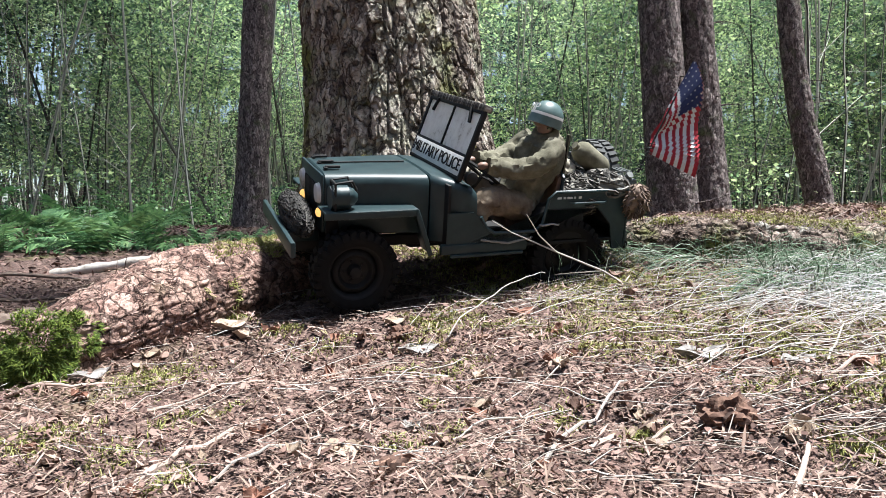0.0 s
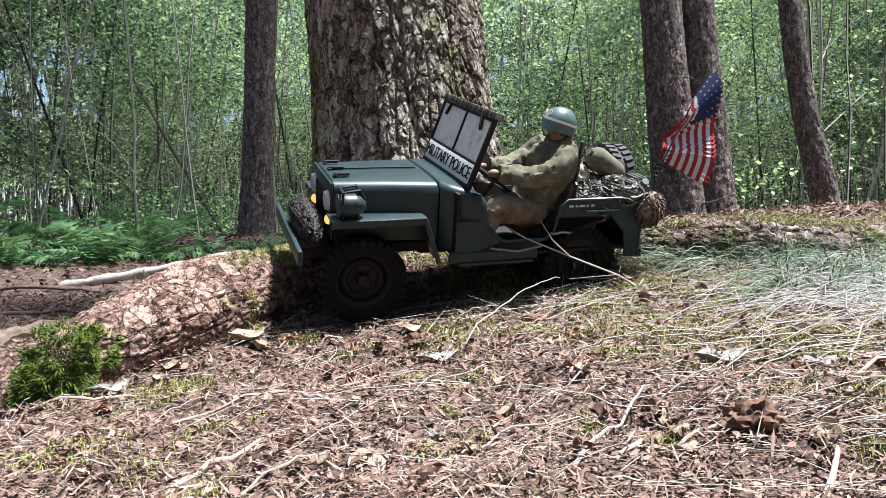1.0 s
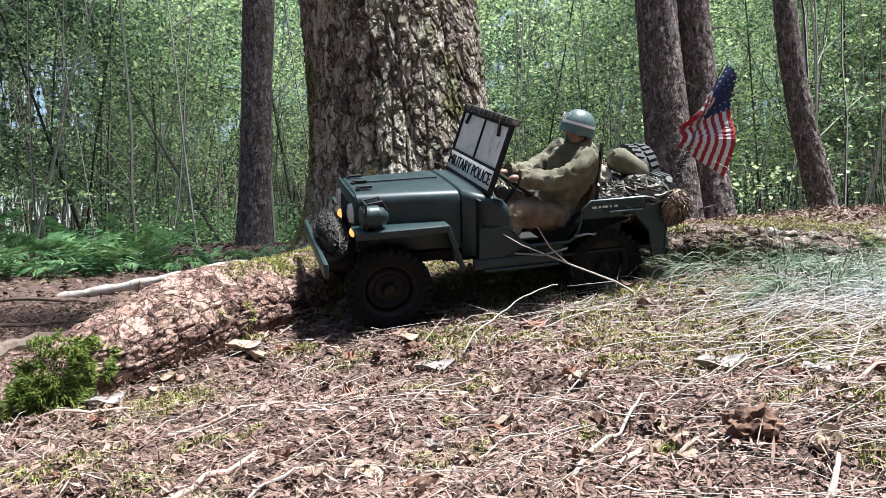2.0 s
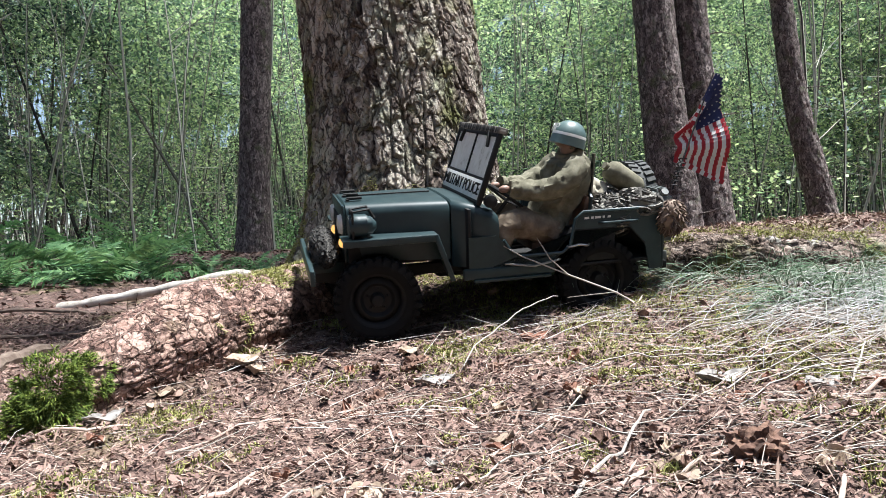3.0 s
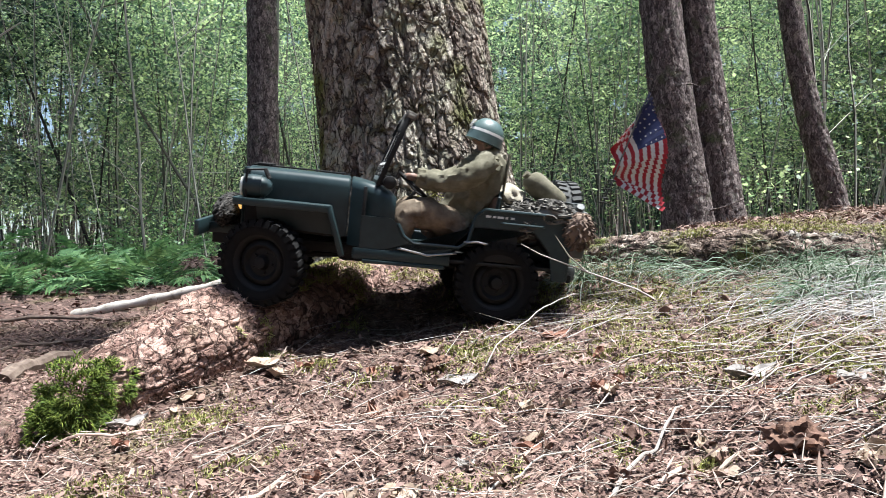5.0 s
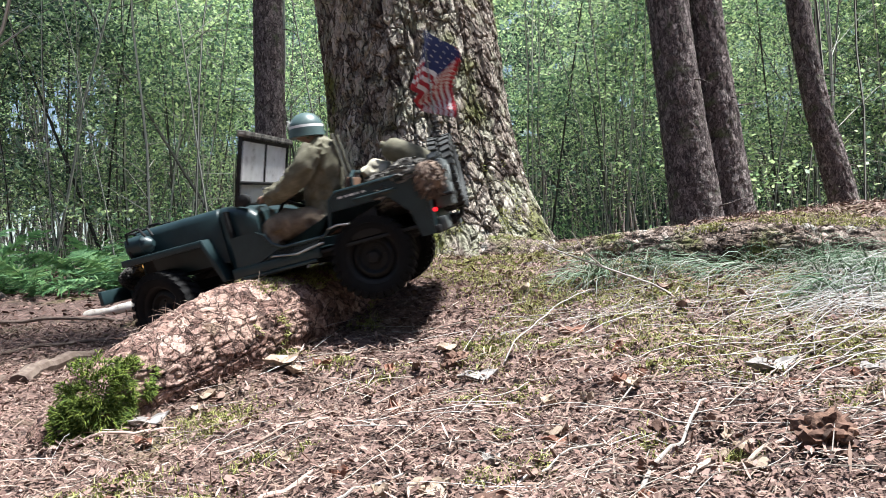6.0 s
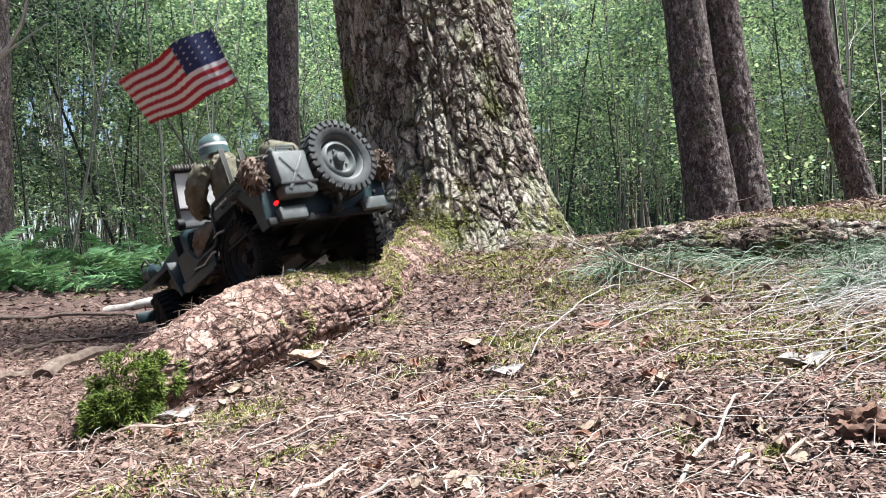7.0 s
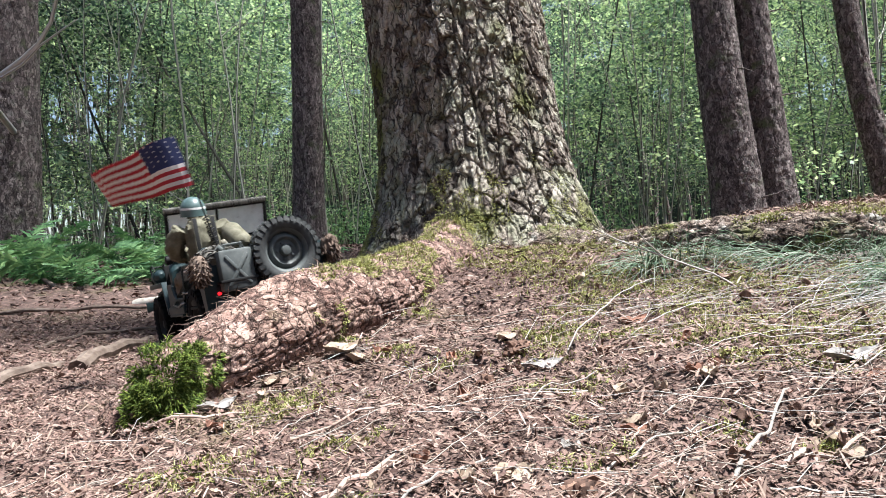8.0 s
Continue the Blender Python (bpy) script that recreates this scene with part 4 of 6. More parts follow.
bonnet = part("bonnet", loft(bmesh.new(), [(374, 69, 193, 112), (372, 71, 195, 110), (300, 80, 195, 110), (227, 90, 194, 108), (225, 89, 192, 108)]), M["paint"], jeep, "grey-green glossy bonnet")
part("cowl", loft(bmesh.new(), [(223, 89.5, 192, 96), (221, 91, 194, 96), (204, 102, 191, 96), (184, 111, 187, 98), (166, 114, 180, 120), (158, 112, 172, 130)]), M["paint"], jeep)
bm = bmesh.new()
tube(bm, [(0.37, 0.001, 0.198), (0.30, 0.001, 0.198), (0.235, 0.001, 0.1975)], 0.0012, 6)
part("hinge_line", bm, M["dark"], bonnet)
for y in (-42, 0, 42):
    bm = bmesh.new()
    box(bm, (22, 7, 4), (356, y, 199.5), 1.2)
    box(bm, (5, 10, 3), (366, y, 198), 0.8)
    part("bonnet_catch", bm, M["dark"], bonnet, "small black catch")
bm = bmesh.new()
box(bm, (4, 142, 84), (376, 0, 152), 2)
grille = part("grille", bm, M["paint"], jeep)
for k in range(9):
    bm = bmesh.new()
    box(bm, (3, 6, 56), (378.5, (k - 4) * 9, 148), 1.5)
    part("slot", bm, M["dark"], grille, "black slot")
for s in (1, -1):
    bm = lathe(bmesh.new(), [(2, 5), (13, 3), (15, -2), (14, -4)], 24, "x", (380, 54 * s, 165))
    part("headlight", bm, M["glass"], grille, "round headlight")
    bm = lathe(bmesh.new(), [(2, 4), (6, 2), (7.5, -2), (7, -4)], 16, "x", (380, 58 * s, 138))
    part("marker_light", bm, M["amber"], grille, "glowing amber marker light")
# blackout lamp on the wing
bm = bmesh.new()
lathe(bm, [(3, 20), (15, 19), (17, 12), (16, 0), (12, -12), (5, -18)], 22, "x", (352, 98, 168))
lathe(bm, [(15, 5), (16.5, 5), (16.5, 30), (15, 30)], 22, "x", (343, 98, 168))
box(bm, (14, 12, 8), (350, 98, 152), 2)
part("blackout_lamp", bm, M["paint"], jeep, "round hooded lamp")
bm = bmesh.new()
tube(bm, [(0.368, 0.085, 0.152), (0.368, 0.085, 0.19), (0.345, 0.085, 0.193), (0.338, 0.088, 0.18)], 0.002, 8)
tube(bm, [(0.368, 0.112, 0.152), (0.368, 0.112, 0.19), (0.345, 0.112, 0.193), (0.338, 0.110, 0.18)], 0.002, 8)
tube(bm, [(0.368, 0.085, 0.19), (0.368, 0.112, 0.19)], 0.002, 8)
part("lamp_guard", bm, M["dark"], jeep)

# windscreen: raked frame, two panes, lettered board
WS = Matrix(((1, 0, 0, 0.186), (0, 1, 0, 0), (0, 0, 1, 0.187), (0, 0, 0, 1))) @ Matrix.Rotation(radians(-19.5), 4, "Y")
bm = bmesh.new()
for y in (-104, 104):
    box(bm, (8, 7, 106), (0, y, 52), 2)
for z, h in ((3, 6), (36, 5), (103, 7)):
    box(bm, (7, 214, h), (0, 0, z), 1.8)
box(bm, (6, 4, 64), (0, 0, 69), 1)
for y in (-70, 70):
    box(bm, (5, 4, 24), (4, y, 94), 1, (24 if y > 0 else -24, 0, 0))
frame_ob = part("windscreen_frame", bm, M["dark"], jeep, m=WS)
bm = bmesh.new()
box(bm, (14, 216, 9), (-2, 0, 109), 4)
for k in range(40):
    box(bm, (15, 3.4, 10), (-2, (k - 19.5) * 5.4, 109.5), 1.2)
part("top_rope", bm, M["net"], frame_ob, "braided cord along the top edge")
for y in (-52, 52):
    bm = bmesh.new()
    box(bm, (1.6, 98, 63), (0, y, 69), 0)
    part("pane", bm, M["glass"], frame_ob, "dusty pane, whitened for the sky it reflects")
bm = bmesh.new()
box(bm, (2, 204, 29), (3, 0, 20), 0.5)
board = part("sign_board", bm, M["white"], frame_ob, "white board with black letters")


def letters(text, height_m, depth):
    cu = bpy.data.curves.new("letters", "FONT")
    cu.body, cu.size, cu.extrude = text, height_m, depth
    cu.align_x, cu.align_y = "CENTER", "CENTER"
    tmp = new("letters", cu)
    bpy.context.view_layer.update()
    me = bpy.data.meshes.new_from_object(tmp.evaluated_get(bpy.context.evaluated_depsgraph_get()))
    bpy.data.objects.remove(tmp)
    me.name = "letters"
    return me


me = letters("MILITARY POLICE", 0.0255, 0.0006)
me.materials.clear()
me.materials.append(M["dark"])
share("lettering", me, board, pose(0.0046, 0, 0.020, 90, 0, 90), "black capital letters")
for s in (1, -1):
    bm = bmesh.new()
    lathe(bm, [(3, 8), (9, 6), (10, 0), (9, -6), (3, -8)], 16, "y", (170, 110 * s, 192))
    part("hinge_knob", bm, M["dark"], jeep)

# steering wheel and seats
bm = bmesh.new()
pts = [(0.036 * math.cos(a), 0.036 * math.sin(a), 0) for a in (2 * math.pi * k / 24 for k in range(25))]
tube(bm, pts, 0.0028, 6, cap=False)
for k in range(3):
    a = 2 * math.pi * k / 3
    tube(bm, [(0, 0, -0.004), (0.035 * math.cos(a), 0.035 * math.sin(a), 0)], 0.0018, 6)
tube(bm, [(0, 0, 0), (0, 0, -0.11)], 0.003, 8)
part("steering_wheel", bm, M["dark"], jeep, m=pose(0.125, 0.055, 0.185, 0, -38, 0))
for y in (55, -55):
    bm = bmesh.new()
    box(bm, (78, 74, 14), (62, y, 116), 5)
    part("seat", bm, M["leather"], jeep, "brown padded seat")
    bm = bmesh.new()
    box(bm, (14, 76, 58), (14, y, 158), 6, (0, -12, 0))
    part("backrest", bm, M["leather"], jeep, "brown padded backrest")
    bm = bmesh.new()
    ypts = [(0.016, (y - 38) / 1000, 0.105), (0.006, (y - 38) / 1000, 0.185), (0.004, (y - 25) / 1000, 0.193), (0.004, (y + 25) / 1000, 0.193), (0.006, (y + 38) / 1000, 0.185), (0.016, (y + 38) / 1000, 0.105)]
    tube(bm, ypts, 0.003, 8)
    part("seat_tube", bm, M["paint"], jeep)

# underside
bm = bmesh.new()
for y in (42, -42):
    box(bm, (500, 12, 16), (170, y, 86), 2)
    for x in (0, 338):
        tube(bm, [((x - 62) / 1000, y / 1000, 0.08), (x / 1000, y / 1000, 0.064), ((x + 62) / 1000, y / 1000, 0.08)], 0.005, 6)
box(bm, (90, 60, 34), (190, 0, 82), 8)
tube(bm, [(0.02, 0, 0.065), (0.15, 0, 0.08), (0.32, 0, 0.065)], 0.006, 8)
part("chassis", bm, M["dark"], jeep)
for x in (0, 338):
    bm = bmesh.new()
    tube(bm, [(x / 1000, -0.09, 0.061), (x / 1000, -0.02, 0.061), (x / 1000, 0.02, 0.061), (x / 1000, 0.09, 0.061)], 0.008, 10)
    blob(bm, (x, -12, 61), (22, 20, 22), 0.05)
    part("axle", bm, M["dark"], jeep)
bm = bmesh.new()
box(bm, (7, 250, 22), (428, 0, 104), 2)
for y in (42, -42):
    box(bm, (50, 12, 16), (402, y, 100), 2)
part("front_bumper", bm, M["paint"], jeep)
for s in (1, -1):
    bm = bmesh.new()
    box(bm, (14, 46, 20), (-112, 78 * s, 84), 2)
    part("bumperette", bm, M["grey_paint"], jeep, "dusty grey rear bumperette")
bm = bmesh.new()
box(bm, (8, 236, 12), (-105, 0, 77), 2)
box(bm, (16, 20, 16), (-116, 0, 84), 4)
tube(bm, [(-0.122, 0, 0.084), (-0.132, 0, 0.09), (-0.134, 0, 0.10)], 0.004, 8)
part("tow_hook", bm, M["dark"], jeep)
for s, mat, label in ((1, "tail", "small glowing red tail light"), (-1, "dark", "unlit dark tail light")):
    bm = lathe(bmesh.new(), [(1, -4), (2.6, -3.5), (3.2, -1), (3.2, 3)], 18, "x", (-104, 94 * s, 106))
    part("tail_light", bm, M[mat], jeep, label)

# wheels


def tyre_mesh(mat):
    bm = bmesh.new()
    lathe(bm, [(40, -13), (46, -17), (54, -17.5), (58, -15), (59.2, -8), (59.2, 8), (58, 15), (54, 17.5), (46, 17), (40, 13), (39, 0), (40, -13)], 48, "y", cap=False)
    for k in range(30):
        a = 360 * k / 30
        for s in (1, -1):
            m = pose(0, 0, 0, 0, a + 6 * (s > 0), 0)
            b2 = bmesh.new()
            box(b2, (7.2, 15.5, 5), (0, 9.8 * s, 59.6), 0.0, (0, 0, 14 * s))
            box(b2, (7.0, 4, 9), (0, 16.8 * s, 56.2), 0.0, (10 * s, 0, 0))
            bmesh.ops.transform(b2, matrix=m, verts=b2.verts)
            tmp = bpy.data.meshes.new("tmp")
            b2.to_mesh(tmp)
            b2.free()
            bm.from_mesh(tmp)
            bpy.data.meshes.remove(tmp)
    return finish("tyre", bm, mat, True)


def rim_mesh(mat):
    bm = bmesh.new()
    lathe(bm, [(2, 4), (10, 4), (11, 1), (20, 1), (25, 7), (29, 6), (33, 1), (36, 9), (40, 12), (42, 12), (42, -12), (40, -12)], 36, "y")
    lathe(bm, [(2, 12), (8, 11), (10, 4)], 16, "y")
    for k in range(5):
        a = 2 * math.pi * k / 5
        lathe(bm, [(0.5, 4.5), (2.2, 4), (2.4, 0)], 6, "y", (15 * math.cos(a), 0, 15 * math.sin(a)))
    return finish("rim", bm, mat, True)


tyre_dark, rim_dark = tyre_mesh(M["rubber"]), rim_mesh(M["dark"])
# the spare has a lighter grey tyre and rim than the mounted wheels
tyre_grey, rim_grey = tyre_mesh(M["rubber_grey"]), rim_mesh(M["grey_paint"])
WHEELS = []
for x, y in ((338, 101), (338, -101), (0, 101), (0, -101)):
    w = empty("wheel")
    w.parent = jeep
    w.matrix_basis = pose(x / 1000, y / 1000, 0.061)
    tagged(w, "black knobbly off-road wheel")
    turn = pose(0, 0, 0, 0, 0, 0 if y > 0 else 180)
    share("tyre", tyre_dark, w, turn, "black rubber tyre with chunky tread")
    share("rim", rim_dark, w, turn, "dark steel rim")
    WHEELS.append((w, x, y))
spare = empty("spare_wheel")
spare.parent = jeep
spare.matrix_basis = pose(-0.124, -0.030, 0.160, 0, 0, 90)
tagged(spare, "grey spare wheel on the rear panel")
share("tyre", tyre_grey, spare, pose(0, 0, 0), "grey tyre with chunky tread")
share("rim", rim_grey, spare, pose(0, 0, 0), "grey dished rim")

# jerrycan on the rear panel, with a pressed cross
bm = bmesh.new()
box(bm, (27, 60, 72), (-120, 62, 142), 5)
for s in (1, -1):
    box(bm, (3, 6, 66), (-134, 62, 141), 1.2, (36 * s, 0, 0))
for k in (-1, 0, 1):
    tube(bm, [(-0.12 + 0.008 * k, 0.045, 0.178), (-0.12 + 0.008 * k, 0.047, 0.187), (-0.12 + 0.008 * k, 0.077, 0.187), (-0.12 + 0.008 * k, 0.079, 0.178)], 0.0018, 6)
tube(bm, [(-0.12, 0.08, 0.177), (-0.12, 0.088, 0.185)], 0.006, 10)
can = part("jerrycan", bm, M["grey_paint"], jeep, "dusty grey jerrycan with pressed cross")
bm = bmesh.new()
box(bm, (2.5, 66, 5), (-134.5, 62, 124), 0.8)
box(bm, (30, 3, 5), (-119, 94, 124), 0.8)
part("strap", bm, M["dark"], can, "dark strap round the can")
# white stencilled bars along the rim
for k, w in enumerate((5, 3, 9, 4, 7)):
    bm = bmesh.new()
    box(bm, (w, 0.6, 3.2), (-12 + 9 * k, 117.4, 158), 0)
    part("stencil_bar", bm, M["white"], jeep, "small white marking")

# ---- what the jeep carries: each thing rides with it ----
CARRIED = []


def load(name, bm, mat, label, category):
    ob = new(name, finish(name, bm, mat, True))
    tagged(ob, label, category)
    CARRIED.append(ob)
    return ob


def strands(bm, centre, size, n, r, seed, mat=0):
    """Loose cords wound over a rounded heap, in millimetres."""
    rnd = random.Random(seed)
    for _ in range(n):
        a, b = rnd.uniform(0, 6.28), rnd.uniform(-0.4, 1.4)
        da, db = rnd.uniform(-0.5, 0.5), rnd.uniform(-0.35, 0.35)
        pts = []
        for k in range(6):
            lift = 1.0 + 0.09 * rnd.random()
            pts.append([(centre[i] + lift * s * d) / 1000 for i, (s, d) in enumerate(zip(size, (math.cos(a) * math.cos(b), math.sin(a) * math.cos(b), math.sin(b))))])
            a += da * 0.5 + rnd.uniform(-0.25, 0.25)
            b += db * 0.5 + rnd.uniform(-0.2, 0.2)
        tube(bm, pts, r / 1000, 4, cap=False, mat=mat)
    return bm


bm = blob(bmesh.new(), (-38, 5, 148), (62, 104, 34), 0.15, 1)
strands(bm, (-38, 5, 148), (64, 108, 38), 240, 1.5, 3)
load("camouflage_net", bm, M["net"], "heaped grey-brown camouflage net in the jeep", "net")
bm = blob(bmesh.new(), (-78, 78, 166), (34, 40, 20), 0.15, 4)
strands(bm, (-78, 78, 166), (36, 44, 23), 90, 2.2, 5)
load("rope_coil", bm, M["net"], "coil of thick dark rope on the jeep's edge", "rope")
bm = blob(bmesh.new(), (402, 4, 124), (17, 86, 22), 0.25, 2)
strands(bm, (402, 4, 124), (19, 90, 25), 260, 1.3, 8)
load("bumper_net", bm, M["net_dark"], "rolled dark net tied behind the bumper", "net")
bm = bmesh.new()
tube(bm, [(-0.046, 0.040, 0.222), (-0.049, 0.040, 0.219), (-0.056, 0.039, 0.214), (-0.096, 0.034, 0.187), (-0.102, 0.033, 0.183), (-0.104, 0.033, 0.181)], [0.009, 0.015, 0.0185, 0.0185, 0.015, 0.009], 20)
tube(bm, [(-0.040, 0.041, 0.226), (-0.046, 0.040, 0.222)], 0.006, 12)
load("water_can", bm, M["olive"], "rounded olive canister strapped on the load", "can")
for k, (at, size, label) in enumerate((((-20, 22, 186), (26, 36, 20), "pale crumpled canvas bag"), ((-4, -62, 180), (24, 30, 20), "pale canvas bedroll"))):
    load("canvas_bag", blob(bmesh.new(), at, size, 0.35, 11 + k), M["canvas"], label + " on the load", "bag")
for s, label in ((1, "shaggy brown scrim roll on the rear corner"), (-1, "shaggy brown scrim roll on the rear corner")):
    bm = blob(bmesh.new(), (-112, 122 * s, 152), (20, 15, 24), 0.3, 20 + s)
    rnd = random.Random(30 + s)
    for k in range(150):
        d = Vector((rnd.gauss(0, 1), rnd.gauss(0, 1), rnd.gauss(0, 1))).normalized()
        a = Vector((-0.112 + 0.019 * d.x, 0.122 * s + 0.014 * d.y, 0.152 + 0.023 * d.z))
        tube(bm, [a, a + 0.004 * d + Vector((0, 0, -0.002)), a + 0.005 * d + Vector((rnd.gauss(0, 0.003), rnd.gauss(0, 0.003), -0.006))], [0.0022, 0.0018, 0.0006], 4, cap=False)
    load("scrim_roll", bm, M["fur"], label, "bundle")


# driver doll: one mesh of plain shapes
def limb(bm, rows, seg, mat, wrinkle, seed, flat=1.0):
    """A clothed limb: a smooth tube with creases across it."""
    fine = spline(np.array(rows, float), 26)
    first = len(bm.verts)
    tube(bm, [tuple(r[:3]) for r in fine], [float(r[3]) for r in fine], seg, mat=mat, flat=flat)
    bm.verts.ensure_lookup_table()
    vs = bm.verts[first:]
    for k, v in enumerate(vs):
        c = Vector(fine[min(k // seg, 25)][:3])
        d = v.co - c
        if d.length > 1e-6:
            f = noise.noise(v.co * 60 + Vector((seed, 0, 0))) * 0.5 + 1.3 * (0.35 - abs(noise.noise(v.co * 110 + Vector((0, seed, 0))))) + 0.5 * (0.3 - abs(noise.noise(v.co * 230 + Vector((seed, seed, 0))))) - 0.1
            v.co += d.normalized() * wrinkle * f


def doll():
    bm = bmesh.new()
    # olive 0, khaki 1, skin 2, helmet 3, white 4, dark 5
    limb(bm, [(0.074, 0.06, 0.114, 0.026), (0.068, 0.06, 0.136, 0.028), (0.053, 0.061, 0.165, 0.025), (0.037, 0.064, 0.195, 0.028), (0.027, 0.068, 0.222, 0.027), (0.026, 0.070, 0.238, 0.020), (0.028, 0.071, 0.246, 0.012)], 36, 0, 0.007, 1, 1.3)
    limb(bm, [(0.022, 0.066, 0.226, 0.021), (0.025, 0.068, 0.240, 0.020), (0.027, 0.070, 0.248, 0.017)], 20, 0, 0.004, 2)
    for s in (1, -1):
        y0 = 0.066 + 0.038 * s
        limb(bm, [(0.025, y0, 0.232, 0.014), (0.040, y0 + 0.010 * s, 0.216, 0.0165), (0.062, y0 + 0.010 * s, 0.203, 0.0165), (0.086, y0 + 0.002 * s, 0.198, 0.0145), (0.108, 0.062 + 0.028 * s, 0.199, 0.0145), (0.128, 0.062 + 0.024 * s, 0.203, 0.012)], 24, 0, 0.006, 3 + s)
        blob(bm, (136, 62 + 23 * s, 203), (9, 5.5, 6), 0.15, 3 + s, 2, 2)
        yl = 0.058 + 0.022 * s
        limb(bm, [(0.064, yl, 0.130, 0.021), (0.095, yl + 0.008 * s, 0.143, 0.022), (0.126, yl + 0.012 * s, 0.151, 0.021), (0.144, yl + 0.012 * s, 0.144, 0.020), (0.153, yl + 0.010 * s, 0.119, 0.018), (0.158, yl + 0.008 * s, 0.099, 0.014)], 26, 1, 0.006, 8 + s)
        box(bm, (34, 18, 15), (168, (yl + 0.008 * s) * 1000, 98), 5, mat=5)
    box(bm, (16, 12, 13), (58, 88, 146), 4, mat=0)
    box(bm, (3, 10, 90), (-2, 50, 196), 1.2, (0, -8, 0), mat=5)
    box(bm, (3, 10, 90), (-2, 84, 196), 1.2, (0, -8, 0), mat=5)
    tube(bm, [(0.026, 0.070, 0.243), (0.029, 0.071, 0.262)], [0.012, 0.012], 10, mat=2)
    blob(bm, (32, 72, 268), (16, 14, 18), 0.06, 9, 2, 3)
    box(bm, (5, 30, 4), (27, 72, 252), 1.5, mat=5)
    # helmet shell with band
    prof = [(24.6, -6), (24.4, -5), (24.1, 2), (23.6, 7), (23.2, 11), (22.0, 15.5), (18.8, 21.5), (13.6, 27.5), (6.8, 30.5), (0.5, 31.4)]
    rings = []
    seg = 32
    hm = pose(0.028, 0.073, 0.261, 0, -20, 4)
    for r, z in prof:
        ring = []
        for j in range(seg):
            a = 2 * math.pi * j / seg
            brim = 1.04 if (math.cos(a) > 0.2 and z < 2) else 1.0
            ring.append(bm.verts.new(hm @ Vector((r * 1.12 * brim * math.cos(a) / 1000, r * math.sin(a) / 1000, z / 1000))))
        rings.append(ring)
    for k, (r0, r1) in enumerate(zip(rings, rings[1:])):
        for j in range(seg):
            fc = bm.faces.new((r0[j], r0[(j + 1) % seg], r1[(j + 1) % seg], r1[j]))
            fc.material_index = 4 if k == 3 else 3
    bm.faces.new(rings[0][::-1]).material_index = 3
    lt = letters("MP", 0.017, 0.0005)
    first = len(bm.verts)
    bm.from_mesh(lt)
    bm.verts.ensure_lookup_table()
    lv = bm.verts[first:]
    for v in lv:
        ang = v.co.x / 0.0265
        el = 0.0155 + v.co.y
        rad = 0.0262 - 0.16 * max(el - 0.009, 0) + v.co.z - 0.0008
        v.co = hm @ Vector((rad * 1.12 * math.cos(ang), rad * math.sin(ang), el))
    for fc in {fc for v in lv for fc in v.link_faces}:
        fc.material_index = 4
    box(bm, (4, 60, 7), (46, 62, 140), 1.5, mat=5)
    return bm


driver = new("driver_doll", finish("driver_doll", doll(), [M["olive"], M["khaki"], M["skin"], M["helmet"], M["white"], M["dark"]], True))
tagged(driver, "soldier doll in olive jacket and helmet, seated at the wheel", "doll")
CARRIED.append(driver)


# ---- flag on a sprung aerial: narrow stiff strips that follow one another ----
HOIST, FLY, STRIPS, MAST = 0.088, 0.156, 26, 0.20
flag = empty("flag_aerial")
tagged(flag, "small striped flag with stars on a black whip aerial", "flag")
bm = bmesh.new()
tube(bm, [(0, 0, 0), (0, 0, MAST * 0.5), (0, 0, MAST)], [0.0016, 0.0013, 0.0009], 8)
mast = part("aerial", bm, M["dark"], flag, "thin black rod")
bm = bmesh.new()
tube(bm, [(0.0055 * math.cos(a), 0.0055 * math.sin(a), 0.004 + 0.0012 * a) for a in (k * 0.6 for k in range(70))], 0.0009, 5, cap=False)
coil = part("spring", bm, M["dark"], flag, "coiled spring")
strip_obs = []
for k in range(STRIPS):
    bm = bmesh.new()
    w = 1000 * FLY / STRIPS
    h = 1000 * HOIST / 13
    half = w * 0.66 / 1000
    lv = [[bm.verts.new((sx * half, sy * 0.0002, (j - 6.5) * h / 1000)) for sx, sy in ((-1, -1), (1, -1), (1, 1), (-1, 1))] for j in range(14)]
    for j in range(13):
        canton = k < STRIPS * 0.41 and j >= 6
        for i in range(4):
            bm.faces.new((lv[j][i], lv[j][(i + 1) % 4], lv[j + 1][(i + 1) % 4], lv[j + 1][i])).material_index = 2 if canton else (0 if j % 2 == 0 else 1)
    bm.faces.new(lv[0][::-1])
    bm.faces.new(lv[13])
    if k < STRIPS * 0.41 - 0.2 and k % 2 == 0:
        for j in range(4 if (k // 2) % 2 else 5):
            zc = (0.5 + (1.16 if (k // 2) % 2 else 0.5) + 1.32 * j) * h
            for side in (-1, 1):
                bmv = [bm.verts.new((1.9 / 1000 * (1 if n % 2 == 0 else 0.42) * math.sin(n * math.pi / 5), 0.35 * side / 1000, zc / 1000 + 1.9 / 1000 * (1 if n % 2 == 0 else 0.42) * math.cos(n * math.pi / 5))) for n in range(10)]
                bm.faces.new(bmv).material_index = 1
    strip_obs.append(part("flag_strip", bm, [M["red"], M["cloth_white"], M["blue"]], flag, smooth=False))


def axes(at, side, up):
    """A pose from its place, its x direction and its z direction."""
    z = up.normalized()
    x = (side - z * side.dot(z)).normalized()
    y = z.cross(x)
    return Matrix(((x.x, y.x, z.x, at.x), (x.y, y.y, z.y, at.y), (x.z, y.z, z.z, at.z), (0, 0, 0, 1)))


